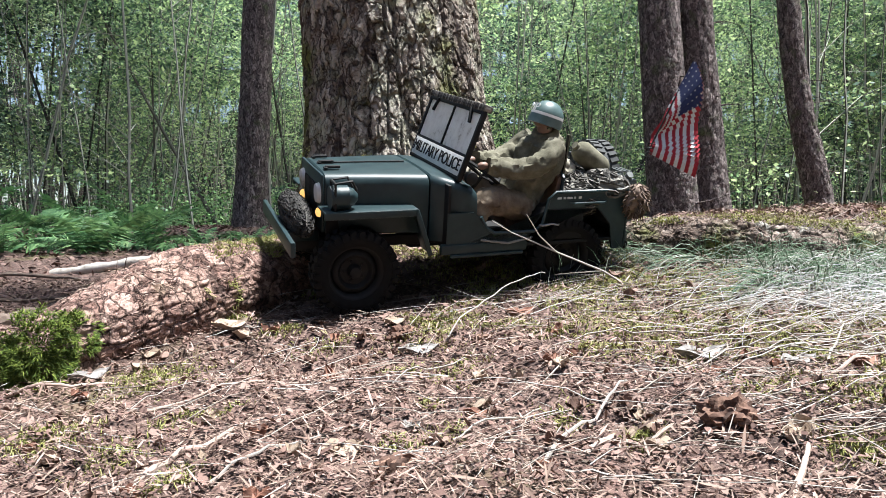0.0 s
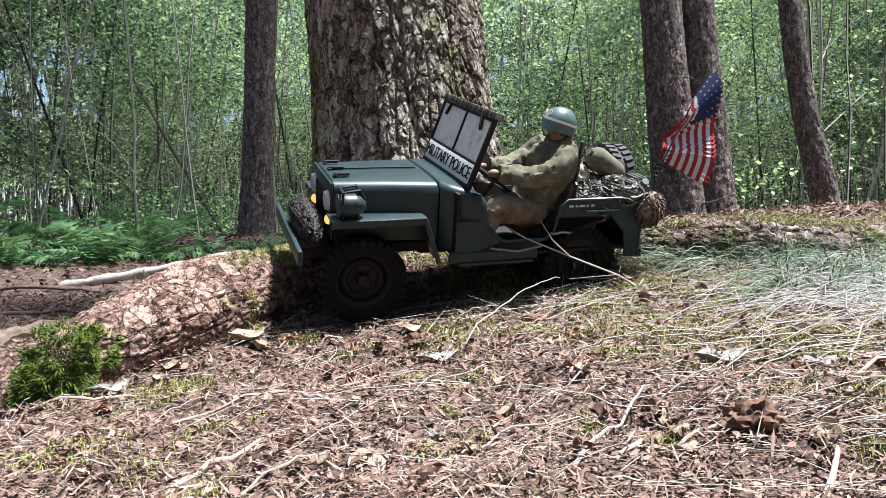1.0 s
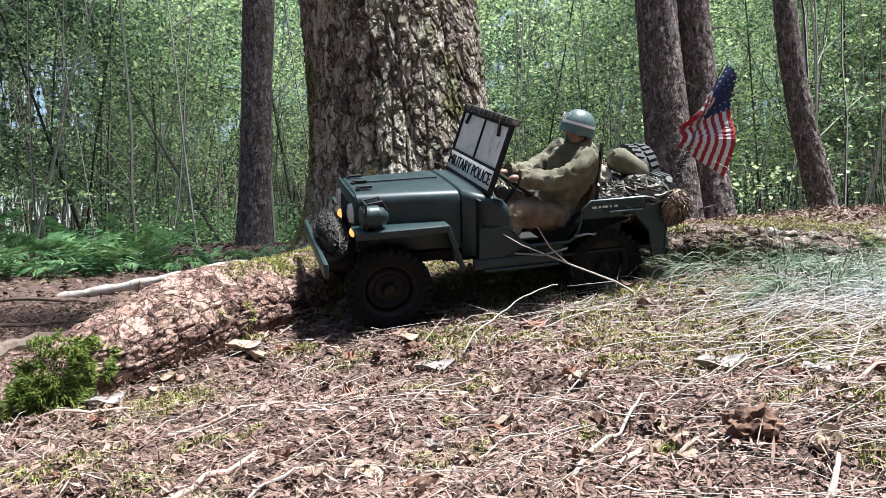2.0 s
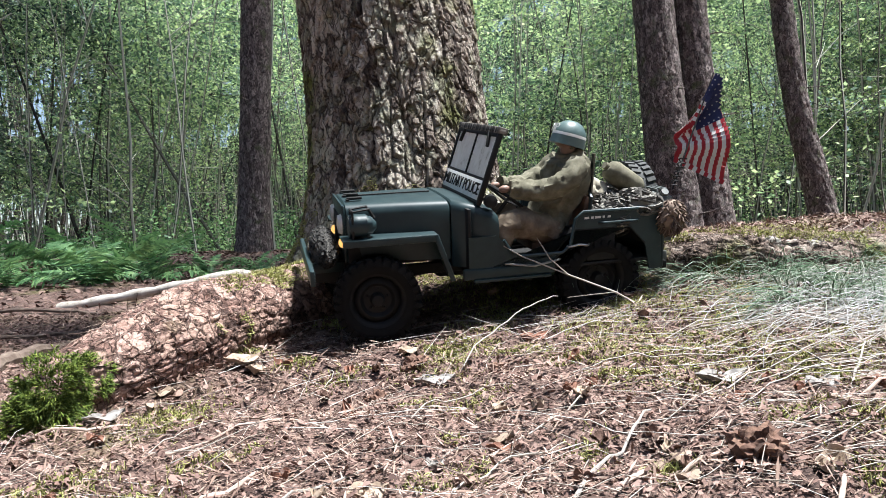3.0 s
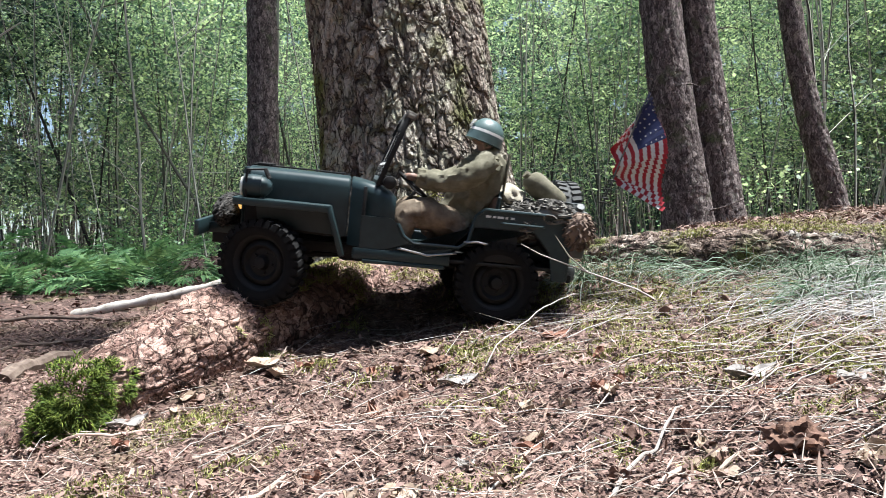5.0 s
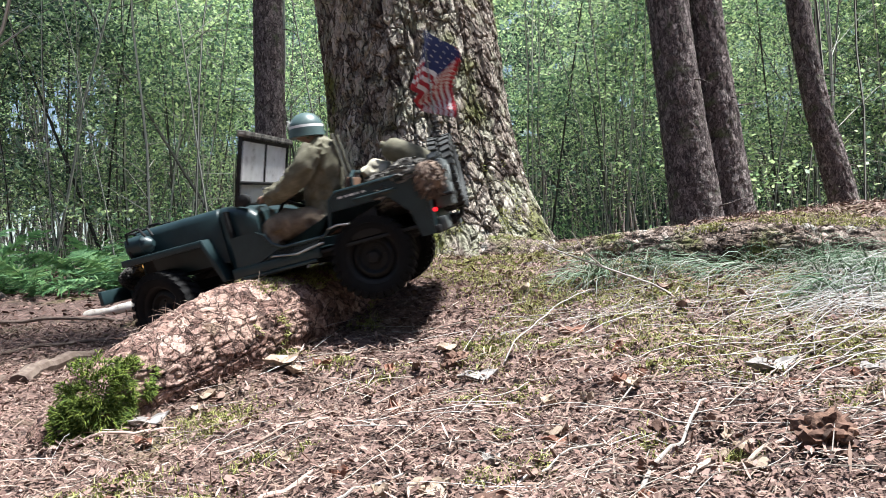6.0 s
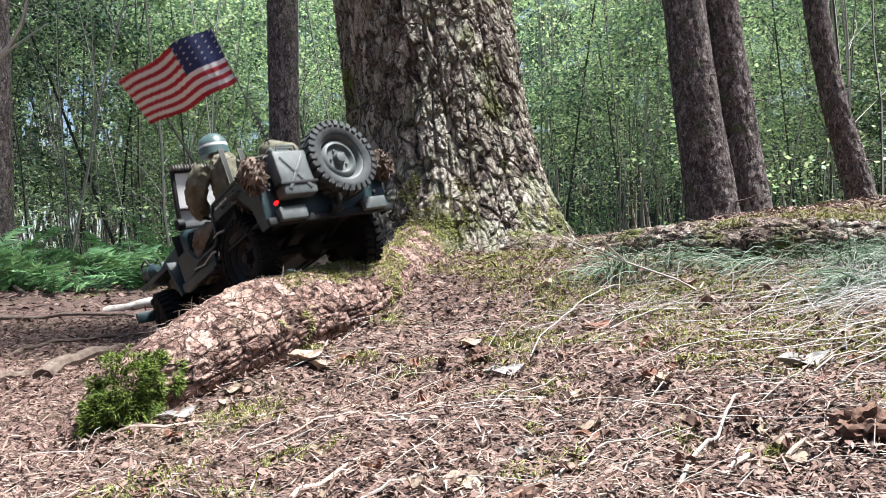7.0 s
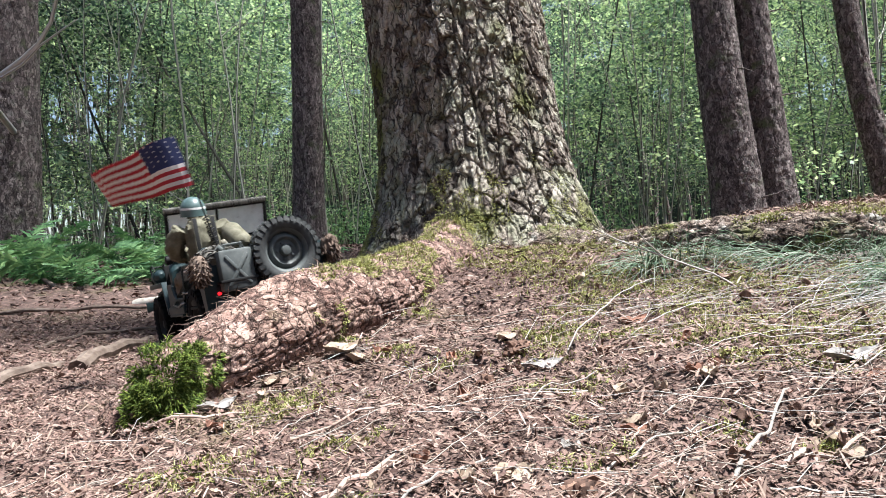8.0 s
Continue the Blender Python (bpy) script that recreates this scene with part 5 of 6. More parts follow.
# ---- forest floor: litter, needles, straw, moss, grass ----
def on_ground(x, y):
    return height(np.asarray(x, float), np.asarray(y, float))


def sample(n, near=1.6):
    """Places on the floor, denser close to the clearing's edge."""
    y = 0.30 + 1.9 * rng.random(n) ** near
    x = rng.uniform(-1, 1, n) * (0.16 + 0.66 * y)
    return x, y


def flakes(x, y, lift, length, width, tilt=0.35, curl=0.25):
    n = len(x)
    z = on_ground(x, y) + lift
    yaw, pit, rol = rng.uniform(0, 6.283, n), rng.normal(0, tilt, n), rng.normal(0, tilt, n)
    u = np.stack([np.cos(yaw) * np.cos(pit), np.sin(yaw) * np.cos(pit), np.sin(pit)], -1)
    w = np.stack([-np.sin(yaw) * np.cos(rol), np.cos(yaw) * np.cos(rol), np.sin(rol)], -1)
    c = np.stack([x, y, z], -1)
    l, b = length[:, None], width[:, None]
    up = np.array((0, 0, 1.0)) * (curl * b)
    skew = rng.uniform(-0.25, 0.25, (n, 1))
    v = np.stack([c - l * u, c - (0.3 + skew) * l * u + b * w + up, c + (0.45 + skew) * l * u + 0.8 * b * w + up, c + l * u + up * 0.6, c + 0.35 * l * u - 0.9 * b * w + up, c - 0.45 * l * u - 0.8 * b * w], 1).reshape(-1, 3)
    k = np.arange(n)[:, None] * 6
    return v, np.concatenate([k + np.array((0, 1, 2, 3)), k + np.array((0, 3, 4, 5))])


def scatter_litter(n, name, mat, label, lo, hi, aspect, near, lift):
    x, y = sample(n, near)
    length = rng.uniform(lo, hi, n) * (0.6 + 0.8 * rng.random(n) ** 3) * (0.75 + 0.35 * y)
    v, f = flakes(x, y, rng.uniform(0, lift, n), length, length * rng.uniform(*aspect, n))
    tagged(bulk(name, v, f, mat), label, "litter", kind="stuff")


scatter_litter(110000, "leaf_litter", M["litter"], "crumbled brown and tan leaf litter on the floor", 0.0018, 0.0056, (0.20, 0.6), 1.3, 0.010)
scatter_litter(85000, "needle_litter", M["needles"], "dry conifer needles strewn over the floor", 0.004, 0.011, (0.06, 0.11), 1.3, 0.013)


n = 60000
x, y = rng.uniform(-3.6, 3.2, n), 1.15 + 5.0 * rng.random(n) ** 1.3
ok = (beside(x, y) > 0.05) | (y > 2.1)
x, y = x[ok], y[ok]
length = rng.uniform(0.004, 0.012, len(x)) * (0.6 + 0.25 * y)
v, f = flakes(x, y, rng.uniform(0, 0.006, len(x)), length, length * rng.uniform(0.15, 0.6, len(x)))
tagged(bulk("path_litter", v, f, M["litter"]), "trodden reddish litter on the path and under the trees", "litter", kind="stuff")


def blades(p, d, length, width, droop, segments=3):
    """Thin curved blades from p along d: three-sided strips that bend down."""
    n = len(p)
    side = np.cross(d, np.array((0, 0, 1.0)) + 0.01)
    side /= np.linalg.norm(side, axis=1)[:, None]
    rows = []
    for k in range(segments + 1):
        s = k / segments
        c = p + d * (length * s)[:, None]
        c[:, 2] -= droop * length * s * s
        wd = (width * (1 - 0.85 * s * s))[:, None]
        rows += [c - side * wd, c + side * wd, c + np.array((0, 0, 1.0)) * wd * 1.2]
    v = np.stack(rows, 1).reshape(-1, 3)
    m = 3 * (segments + 1)
    base = np.arange(n)[:, None] * m
    f = []
    for k in range(segments):
        a = 3 * k
        for i, j in ((0, 1), (1, 2), (2, 0)):
            f.append(base + np.array((a + i, a + j, a + 3 + j, a + 3 + i)))
    return v, np.concatenate(f)


# dry stalks lying about, thickest in the grassy part
n = 1500
sx = np.where(rng.random(n) < 0.8, rng.normal(0.52, 0.20, n), rng.uniform(-0.6, 0.7, n))
sy = 0.45 + 0.95 * rng.random(n)
keep = beside(sx, sy) < -0.03
sx, sy = sx[keep], sy[keep]
n = len(sx)
yaw = rng.normal(0.35, 0.75, n) + np.pi * (rng.random(n) < 0.5)
d = np.stack([np.cos(yaw), np.sin(yaw), rng.normal(0.05, 0.10, n)], -1)
ln = rng.uniform(0.02, 0.04, n) + 0.10 * rng.random(n) ** 2
d[:, 2] += (on_ground(sx + np.cos(yaw) * ln, sy + np.sin(yaw) * ln) - on_ground(sx, sy)) / ln
v, f = blades(np.stack([sx, sy, on_ground(sx, sy) + rng.uniform(0.002, 0.012, n)], -1), d, ln, rng.uniform(0.0003, 0.00065, n), 0.04)
tagged(bulk("dry_stalks", v, f, M["straw"]), "pale dry grass stalks lying on the slope", "straw", kind="stuff")


def lying(n, xs, ys, lo, hi, width, mat, name, label, turn=(0.3, 0.6), rise=0.012, bend=0.35):
    """Long thin stalks that lie over the ground and bow a little."""
    x0, y0 = rng.normal(*xs, n), rng.uniform(*ys, n)
    keep = beside(x0, y0) < -0.06
    x0, y0 = x0[keep], y0[keep]
    n = len(x0)
    yaw = rng.normal(*turn, n) + np.pi * (rng.random(n) < 0.5)
    ln, cv = rng.uniform(lo, hi, n), rng.normal(0, bend, n)
    top, wd = rise * rng.random(n) ** 1.5, rng.uniform(*width, n)
    rows, px, py = [], x0 - 0.5 * ln * np.cos(yaw), y0 - 0.5 * ln * np.sin(yaw)
    for k in range(9):
        s = k / 8
        z = height(px, py, False) + 0.008 + top * math.sin(math.pi * s) + 0.004 * rng.random(n)
        c = np.stack([px, py, z], -1)
        side = np.stack([-np.sin(yaw), np.cos(yaw), 0 * yaw], -1) * (wd * (1 - 0.5 * s))[:, None]
        rows += [c - side, c + side, c + np.array((0, 0, 1.6)) * (wd * (1 - 0.5 * s))[:, None]]
        yaw = yaw + cv / 8
        px, py = px + ln / 8 * np.cos(yaw), py + ln / 8 * np.sin(yaw)
    v = np.stack(rows, 1).reshape(-1, 3)
    base = np.arange(n)[:, None] * 27
    f = [base + np.array((3 * k + i, 3 * k + j, 3 * k + 3 + j, 3 * k + 3 + i)) for k in range(8) for i, j in ((0, 1), (1, 2), (2, 0))]
    tagged(bulk(name, v, np.concatenate(f), M[mat]), label, "straw", kind="stuff")


lying(380, (0.56, 0.17), (0.50, 1.20), 0.08, 0.26, (0.0003, 0.0007), "straw", "long_straw", "long pale dry stalks strewn over the slope")
lying(90, (0.05, 0.28), (0.42, 1.10), 0.06, 0.20, (0.0003, 0.0006), "straw", "long_straw", "thin dry stalks among the needles", (0.3, 0.9))
lying(280, (0.60, 0.10), (0.86, 1.06), 0.07, 0.20, (0.0003, 0.0006), "straw_grey", "withered_grass", "grey-white withered grass matted on the slope", (0.5, 0.7), 0.035, 0.55)


def stalk(pts, r, mat, name, label, category, seg=6, lift=0.004):
    """One single stalk or stick along places on the floor (x, y, height above it)."""
    dense = spline(np.array(pts, float), 14)
    p = [(a, b, float(on_ground([a], [b])[0]) + c + lift) for a, b, c in dense]
    bm = tube(bmesh.new(), p, [r * (1 - 0.45 * k / 13) * (1 + 0.08 * math.sin(k * 2.3)) for k in range(14)], seg)
    return tagged(new(name, finish(name, bm, mat, True)), label, category)


for pts, r in (
    (((-0.152, 1.17, 0.0), (0.02, 1.12, 0.006), (0.179, 1.08, 0.004), (0.30, 1.02, 0.0)), 0.0009),
    (((0.006, 0.915, 0.0), (0.05, 0.97, 0.03), (0.10, 1.02, 0.05), (0.145, 1.05, 0.045)), 0.0010),
    (((-0.153, 0.508, 0.0), (-0.125, 0.54, 0.008), (-0.10, 0.568, 0.004), (0.017, 0.654, 0.0)), 0.0013),
    (((-0.012, 0.519, 0.0), (0.04, 0.57, 0.008), (0.088, 0.617, 0.0)), 0.0012),
    (((0.074, 0.511, 0.0), (0.12, 0.58, 0.01), (0.162, 0.646, 0.006)), 0.0016),
    (((0.109, 0.798, 0.0), (0.2, 0.81, 0.012), (0.32, 0.815, 0.0)), 0.0010),
    (((0.081, 0.467, 0.0), (0.11, 0.46, 0.004), (0.146, 0.453, 0.0)), 0.0012),
    (((0.342, 0.666, 0.0), (0.40, 0.75, 0.015), (0.466, 0.848, 0.0)), 0.0011),
    (((-0.054, 0.729, 0.0), (0.0, 0.78, 0.01), (0.057, 0.829, 0.0)), 0.0010),
    (((0.278, 0.752, 0.0), (0.34, 0.70, 0.01), (0.41, 0.66, 0.0)), 0.0010),
    (((0.20, 0.68, 0.0), (0.33, 0.74, 0.014), (0.48, 0.79, 0.0)), 0.0011),
    (((0.02, 0.62, 0.0), (0.12, 0.70, 0.006), (0.20, 0.80, 0.0)), 0.0010),
    (((0.25, 0.98, 0.0), (0.40, 0.93, 0.015), (0.56, 0.90, 0.0)), 0.0010),
    (((0.22, 0.90, 0.0), (0.36, 0.96, 0.02), (0.50, 1.00, 0.0)), 0.0009),
):
    stalk(pts, r, M["straw"], "dry_stalk", "long pale dry stalk lying on the litter", "stalk")
for pts, r in ((((-0.23, 0.527, 0.0), (-0.189, 0.565, 0.004), (-0.146, 0.598, 0.002)), 0.0032), (((0.205, 0.434, 0.0), (0.222, 0.456, 0.008), (0.237, 0.479, 0.006)), 0.0026), (((0.10, 0.50, 0.0), (0.14, 0.53, 0.004), (0.19, 0.55, 0.0)), 0.0024), (((0.30, 0.62, 0.0), (0.37, 0.64, 0.006), (0.46, 0.64, 0.0)), 0.0022), (((-0.47, 0.80, 0.0), (-0.40, 0.80, 0.006), (-0.36, 0.83, 0.0)), 0.0022), (((-0.31, 0.70, 0.0), (-0.22, 0.73, 0.004), (-0.14, 0.77, 0.0)), 0.0018)):
    stalk(pts, r, M["stick"], "twig", "short pale broken twig on the litter", "twig", 8)
for pts, r, mat, label in (
    (((-0.90, 1.42, 0.0), (-0.92, 1.55, 0.01), (-0.93, 1.80, 0.0)), 0.020, "twig", "brown rotten stick half sunk in the path"),
    (((-0.97, 1.20, 0.0), (-0.955, 1.32, 0.008), (-0.95, 1.45, 0.0)), 0.016, "twig", "grey-brown stick lying on the path"),
    (((-3.1, 4.1, 0.0), (-2.3, 3.4, 0.03), (-1.75, 2.75, 0.0)), 0.014, "twig", "thin dark branch lying across the path"),
    (((-1.7, 2.2, 0.0), (-1.3, 2.25, 0.01), (-1.0, 2.15, 0.0)), 0.007, "twig", "thin brown stick on the path"),
    (((-1.2, 1.75, 0.0), (-1.05, 1.9, 0.01), (-0.8, 1.95, 0.0)), 0.006, "twig", "thin brown stick on the path"),
):
    stalk(pts, r, M[mat], "stick", label, "stick", 9, r * 0.4)
bm = bmesh.new()
birch = spline(np.array([(-1.22, 2.30, 0.075), (-1.05, 2.30, 0.10), (-0.87, 2.29, 0.128), (-0.70, 2.27, 0.155), (-0.58, 2.24, 0.153)]), 24)
tube(bm, [tuple(p) for p in birch], [0.016 + 0.003 * math.sin(k * 1.7) + 0.006 * (k > 16) for k in range(24)], 12)
tagged(new("birch_branch", finish("birch_branch", bm, M["birch"], True)), "pale peeled branch leaning against the root", "branch")

# forked dry stem that stands before the jeep
bm = bmesh.new()
tube(bm, [(0.292, 1.115, 0.098), (0.235, 1.095, 0.130), (0.165, 1.085, 0.158), (0.10, 1.085, 0.186), (0.072, 1.085, 0.203)], [0.0018, 0.0016, 0.0013, 0.0010, 0.0006], 7)
tube(bm, [(0.165, 1.085, 0.158), (0.140, 1.084, 0.182), (0.122, 1.082, 0.212)], [0.0012, 0.0010, 0.0005], 6)
tube(bm, [(0.235, 1.095, 0.130), (0.19, 1.07, 0.128), (0.16, 1.06, 0.126)], [0.0008, 0.0006, 0.0004], 5)
tagged(new("forked_stem", finish("forked_stem", bm, M["straw"], True)), "thin forked dry stem rising from the grass", "stem")


# moss
def moss(name, p, nrm, lo, hi, width, mat, label):
    n = len(p)
    d = nrm + rng.normal(0, 0.55, (n, 3))
    d[:, 2] += 0.25
    d /= np.linalg.norm(d, axis=1)[:, None]
    v, f = blades(p, d, rng.uniform(lo, hi, n), np.full(n, width), 0.25, 2)
    return tagged(bulk(name, v, f, M[mat]), label, "moss", kind="stuff")


pp, nn = [], []
for (x, y, r, n) in ((-0.317, 0.838, 0.055, 900), (-0.298, 1.045, 0.025, 260), (-0.009, 1.0, 0.04, 600), (0.094, 0.964, 0.032, 420), (0.261, 1.14, 0.07, 1100), (0.341, 1.10, 0.07, 1000), (0.342, 0.755, 0.03, 300), (0.148, 0.552, 0.018, 200), (0.278, 0.49, 0.03, 380), (0.22, 0.727, 0.03, 260), (-0.353, 0.627, 0.035, 380), (-0.185, 0.52, 0.022, 260), (-0.008, 0.679, 0.010, 90), (0.356, 0.705, 0.025, 200), (0.163, 0.768, 0.03, 260), (0.035, 1.285, 0.09, 800), (0.274, 1.315, 0.06, 600), (0.0, 1.45, 0.09, 800), (0.14, 1.40, 0.08, 700), (-0.20, 1.20, 0.03, 300), (-0.02, 0.92, 0.05, 300), (0.45, 0.88, 0.06, 350), (0.12, 1.2, 0.08, 600), (0.55, 0.70, 0.05, 300), (0.05, 1.12, 0.06, 500), (0.22, 1.22, 0.09, 900), (0.40, 1.02, 0.06, 500), (0.12, 1.52, 0.07, 700), (-0.15, 0.93, 0.04, 260), (0.02, 0.80, 0.03, 160), (0.27, 0.62, 0.03, 200), (0.36, 0.56, 0.04, 320), (-0.26, 0.60, 0.03, 220), (0.10, 0.60, 0.02, 120), (0.50, 0.80, 0.05, 260), (0.18, 0.90, 0.04, 240)):
    q = rng.normal(0, 0.5, (n, 2)) * r
    x1, y1 = x + q[:, 0], y + q[:, 1]
    pp.append(np.stack([x1, y1, on_ground(x1, y1) + 0.002], -1))
    nn.append(np.tile((0.0, 0.0, 1.0), (n, 1)))
n = 90000
x1, y1 = rng.uniform(-0.40, 0.85, n), rng.uniform(0.42, 1.60, n)
patchy = fbm(np.stack([x1 * 9, y1 * 9, 0 * x1], -1), 3, 87) + 0.10 * step(0.0, 0.5, x1) + 0.05 * step(0.8, 1.3, y1)
ok = (patchy + rng.normal(0, 0.015, n) > 0.625) & (beside(x1, y1) < -0.05)
x1, y1 = x1[ok], y1[ok]
pp.append(np.stack([x1, y1, on_ground(x1, y1) + 0.003], -1))
nn.append(np.tile((0.0, 0.0, 1.0), (len(x1), 1)))
moss("moss_patches", np.concatenate(pp), np.concatenate(nn), 0.004, 0.012, 0.0008, "moss_dry", "yellow-green moss patches among the litter")


def on_tube(rows, n, s0, s1, a0, a1):
    """Places on a root between two stretches of its length and girth, with their normals."""
    s = spline(rows, 200)
    dd = np.gradient(s[:, :3], axis=0)
    dd /= np.linalg.norm(dd, axis=1)[:, None]
    k = (rng.uniform(s0, s1, n) * 199).astype(int)
    a = np.radians(rng.uniform(a0, a1, n))
    side = np.cross(dd[k], np.array((0, 0, 1.0)))
    side /= np.linalg.norm(side, axis=1)[:, None]
    up = np.cross(side, dd[k])
    nrm = np.cos(a)[:, None] * side + np.sin(a)[:, None] * up
    return s[k, :3] + nrm * (s[k, 3] * 1.03)[:, None], nrm


p1, n1 = [], []
for c, r, n in (((-0.484, 0.842, 0.018), (0.024, 0.028, 0.030), 4600), ((-0.462, 0.855, 0.038), (0.038, 0.038, 0.046), 7000), ((-0.468, 0.848, 0.012), (0.032, 0.030, 0.032), 5000), ((-0.432, 0.880, 0.055), (0.022, 0.026, 0.034), 3000)):
    th, el = rng.uniform(0, 6.283, n), np.arcsin(rng.uniform(-0.5, 1.0, n))
    nv = np.stack([np.cos(th) * np.cos(el), np.sin(th) * np.cos(el), np.sin(el)], -1)
    pv = np.array(c) + nv * np.array(r) * (0.30 + 1.3 * fbm(nv * 3.2 + 9 + 40 * c[0], 3, 77))[:, None]
    thick = fbm(pv * 60, 2, 83) > 0.40
    p1.append(pv[thick])
    n1.append(nv[thick])
moss("root_moss", np.concatenate(p1), np.concatenate(n1), 0.003, 0.010, 0.0008, "moss", "thick bright green moss on the root's end")
sets = [on_tube(ROOT, n, s0, s1, a0, a1) for n, s0, s1, a0, a1 in ((1500, 0.44, 0.56, 50, 115), (2200, 0.52, 0.68, 40, 120), (500, 0.60, 0.66, -10, 40), (3800, 0.70, 1.0, -10, 130), (5000, 0.84, 1.0, -20, 80), (300, 0.40, 0.45, -20, 20))]
sets += [on_tube(LOG, n, s0, s1, a0, a1) for n, s0, s1, a0, a1 in ((7000, 0.35, 0.98, 50, 150), (900, 0.05, 0.35, 20, 140), (600, 0.3, 0.5, 150, 200))]
p2, n2 = np.concatenate([s[0] for s in sets]), np.concatenate([s[1] for s in sets])
ok = fbm(p2 * 26, 2, 78) > 0.44
moss("root_moss", p2[ok], n2[ok], 0.004, 0.012, 0.0008, "moss_dry", "thin yellow-green moss along the roots")
n = 22000
a = rng.uniform(math.pi * 1.02, math.pi * 2.05, n)
z = 0.14 + 0.26 * rng.random(n) ** 1.7
rr = buttress(np.pi - a, z + 0.12, np.interp(z, trunk_rows[:, 2], trunk_rows[:, 3])) * 0.985
p3 = np.stack([BX + np.interp(z, trunk_rows[:, 2], trunk_rows[:, 0]) + rr * np.cos(a), BY + rr * np.sin(a), z], -1)
ok = fbm(p3 * 15, 2, 79) > 0.485 + 0.5 * np.clip(z - 0.20, 0, 1) + 0.05 * (a < math.pi * 1.35)
moss("trunk_moss", p3[ok], np.stack([np.cos(a), np.sin(a), 0.2 * np.ones(n)], -1)[ok], 0.004, 0.011, 0.0008, "moss_dry", "yellow-green moss at the foot of the old tree")
# dry needles caught on the roots
sets = [on_tube(ROOT, 700, 0.2, 1.0, 20, 130), on_tube(LOG, 3200, 0.05, 1.0, 10, 170)]
p4 = np.concatenate([s[0] for s in sets]) + 0.003
d4 = rng.normal(0, 1, p4.shape) * (1, 1, 0.3)
d4 /= np.linalg.norm(d4, axis=1)[:, None]
v, f = blades(p4, d4, rng.uniform(0.01, 0.035, len(p4)), np.full(len(p4), 0.0006), 0.2, 2)
tagged(bulk("root_needles", v, f, M["needles"]), "dry needles caught on the roots", "litter", kind="stuff")

# blue-green grass tufts
p5, d5 = [], []
for x, y, n, dx, dy in ((0.50, 1.17, 420, 0.6, -0.5), (0.56, 1.10, 380, -0.3, -0.7), (0.42, 1.20, 220, -0.8, -0.4), (0.20, 1.27, 260, -0.6, -0.5), (0.27, 1.27, 200, 0.5, -0.6), (0.66, 1.15, 380, 0.2, -0.8), (0.60, 1.00, 260, -0.8, -0.3), (0.72, 0.92, 220, -0.9, -0.2), (0.47, 1.04, 260, -0.7, -0.5), (0.78, 1.05, 300, -0.4, -0.6)):
    q = rng.normal(0, 0.028, (n, 2))
    x1, y1 = x + q[:, 0], y + q[:, 1]
    p5.append(np.stack([x1, y1, on_ground(x1, y1)], -1))
    dv = np.stack([dx + rng.normal(0, 0.6, n), dy + rng.normal(0, 0.5, n), 0.75 + rng.normal(0, 0.2, n)], -1)
    d5.append(dv / np.linalg.norm(dv, axis=1)[:, None])
p5, d5 = np.concatenate(p5)[::2], np.concatenate(d5)[::2]
v, f = blades(p5, d5, rng.uniform(0.06, 0.18, len(p5)), rng.uniform(0.0005, 0.0010, len(p5)), 0.66, 5)
tagged(bulk("grass_tufts", v, f, M["grass"]), "fine blue-green grass drooping over the slope", "grass", kind="stuff")


# single fallen leaves that lie on top
def fallen_leaf(x, y, l, w, yaw, mat, label, curl=0.25, tilt=(8, -6)):
    bm = bmesh.new()
    nu, nv = 9, 5
    grid = []
    for i in range(nu):
        u = i / (nu - 1)
        half = w * math.sin(math.pi * min(1, u * 1.02)) ** 0.7 * (1 + 0.12 * math.sin(11 * u))
        grid.append([bm.verts.new((l * (u - 0.5), half * (j / (nv - 1) - 0.5) * 2, curl * l * ((u - 0.5) ** 2 + 1.4 * (half * (j / 2 - 1) / l) ** 2) + 0.004 * math.sin(7 * u + 3 * j))) for j in range(nv)])
    for i in range(nu - 1):
        for j in range(nv - 1):
            bm.faces.new((grid[i][j], grid[i + 1][j], grid[i + 1][j + 1], grid[i][j + 1]))
    bmesh.ops.remove_doubles(bm, verts=bm.verts, dist=0.0002)
    geom = bmesh.ops.solidify(bm, geom=bm.faces[:], thickness=0.0004)
    ob = new("fallen_leaf", finish("fallen_leaf", bm, M[mat], True))
    ob.matrix_basis = pose(x, y, float(on_ground([x], [y])[0]) + 0.006, tilt[0], tilt[1], yaw)
    return tagged(ob, label, "leaf", group="fallen leaves")


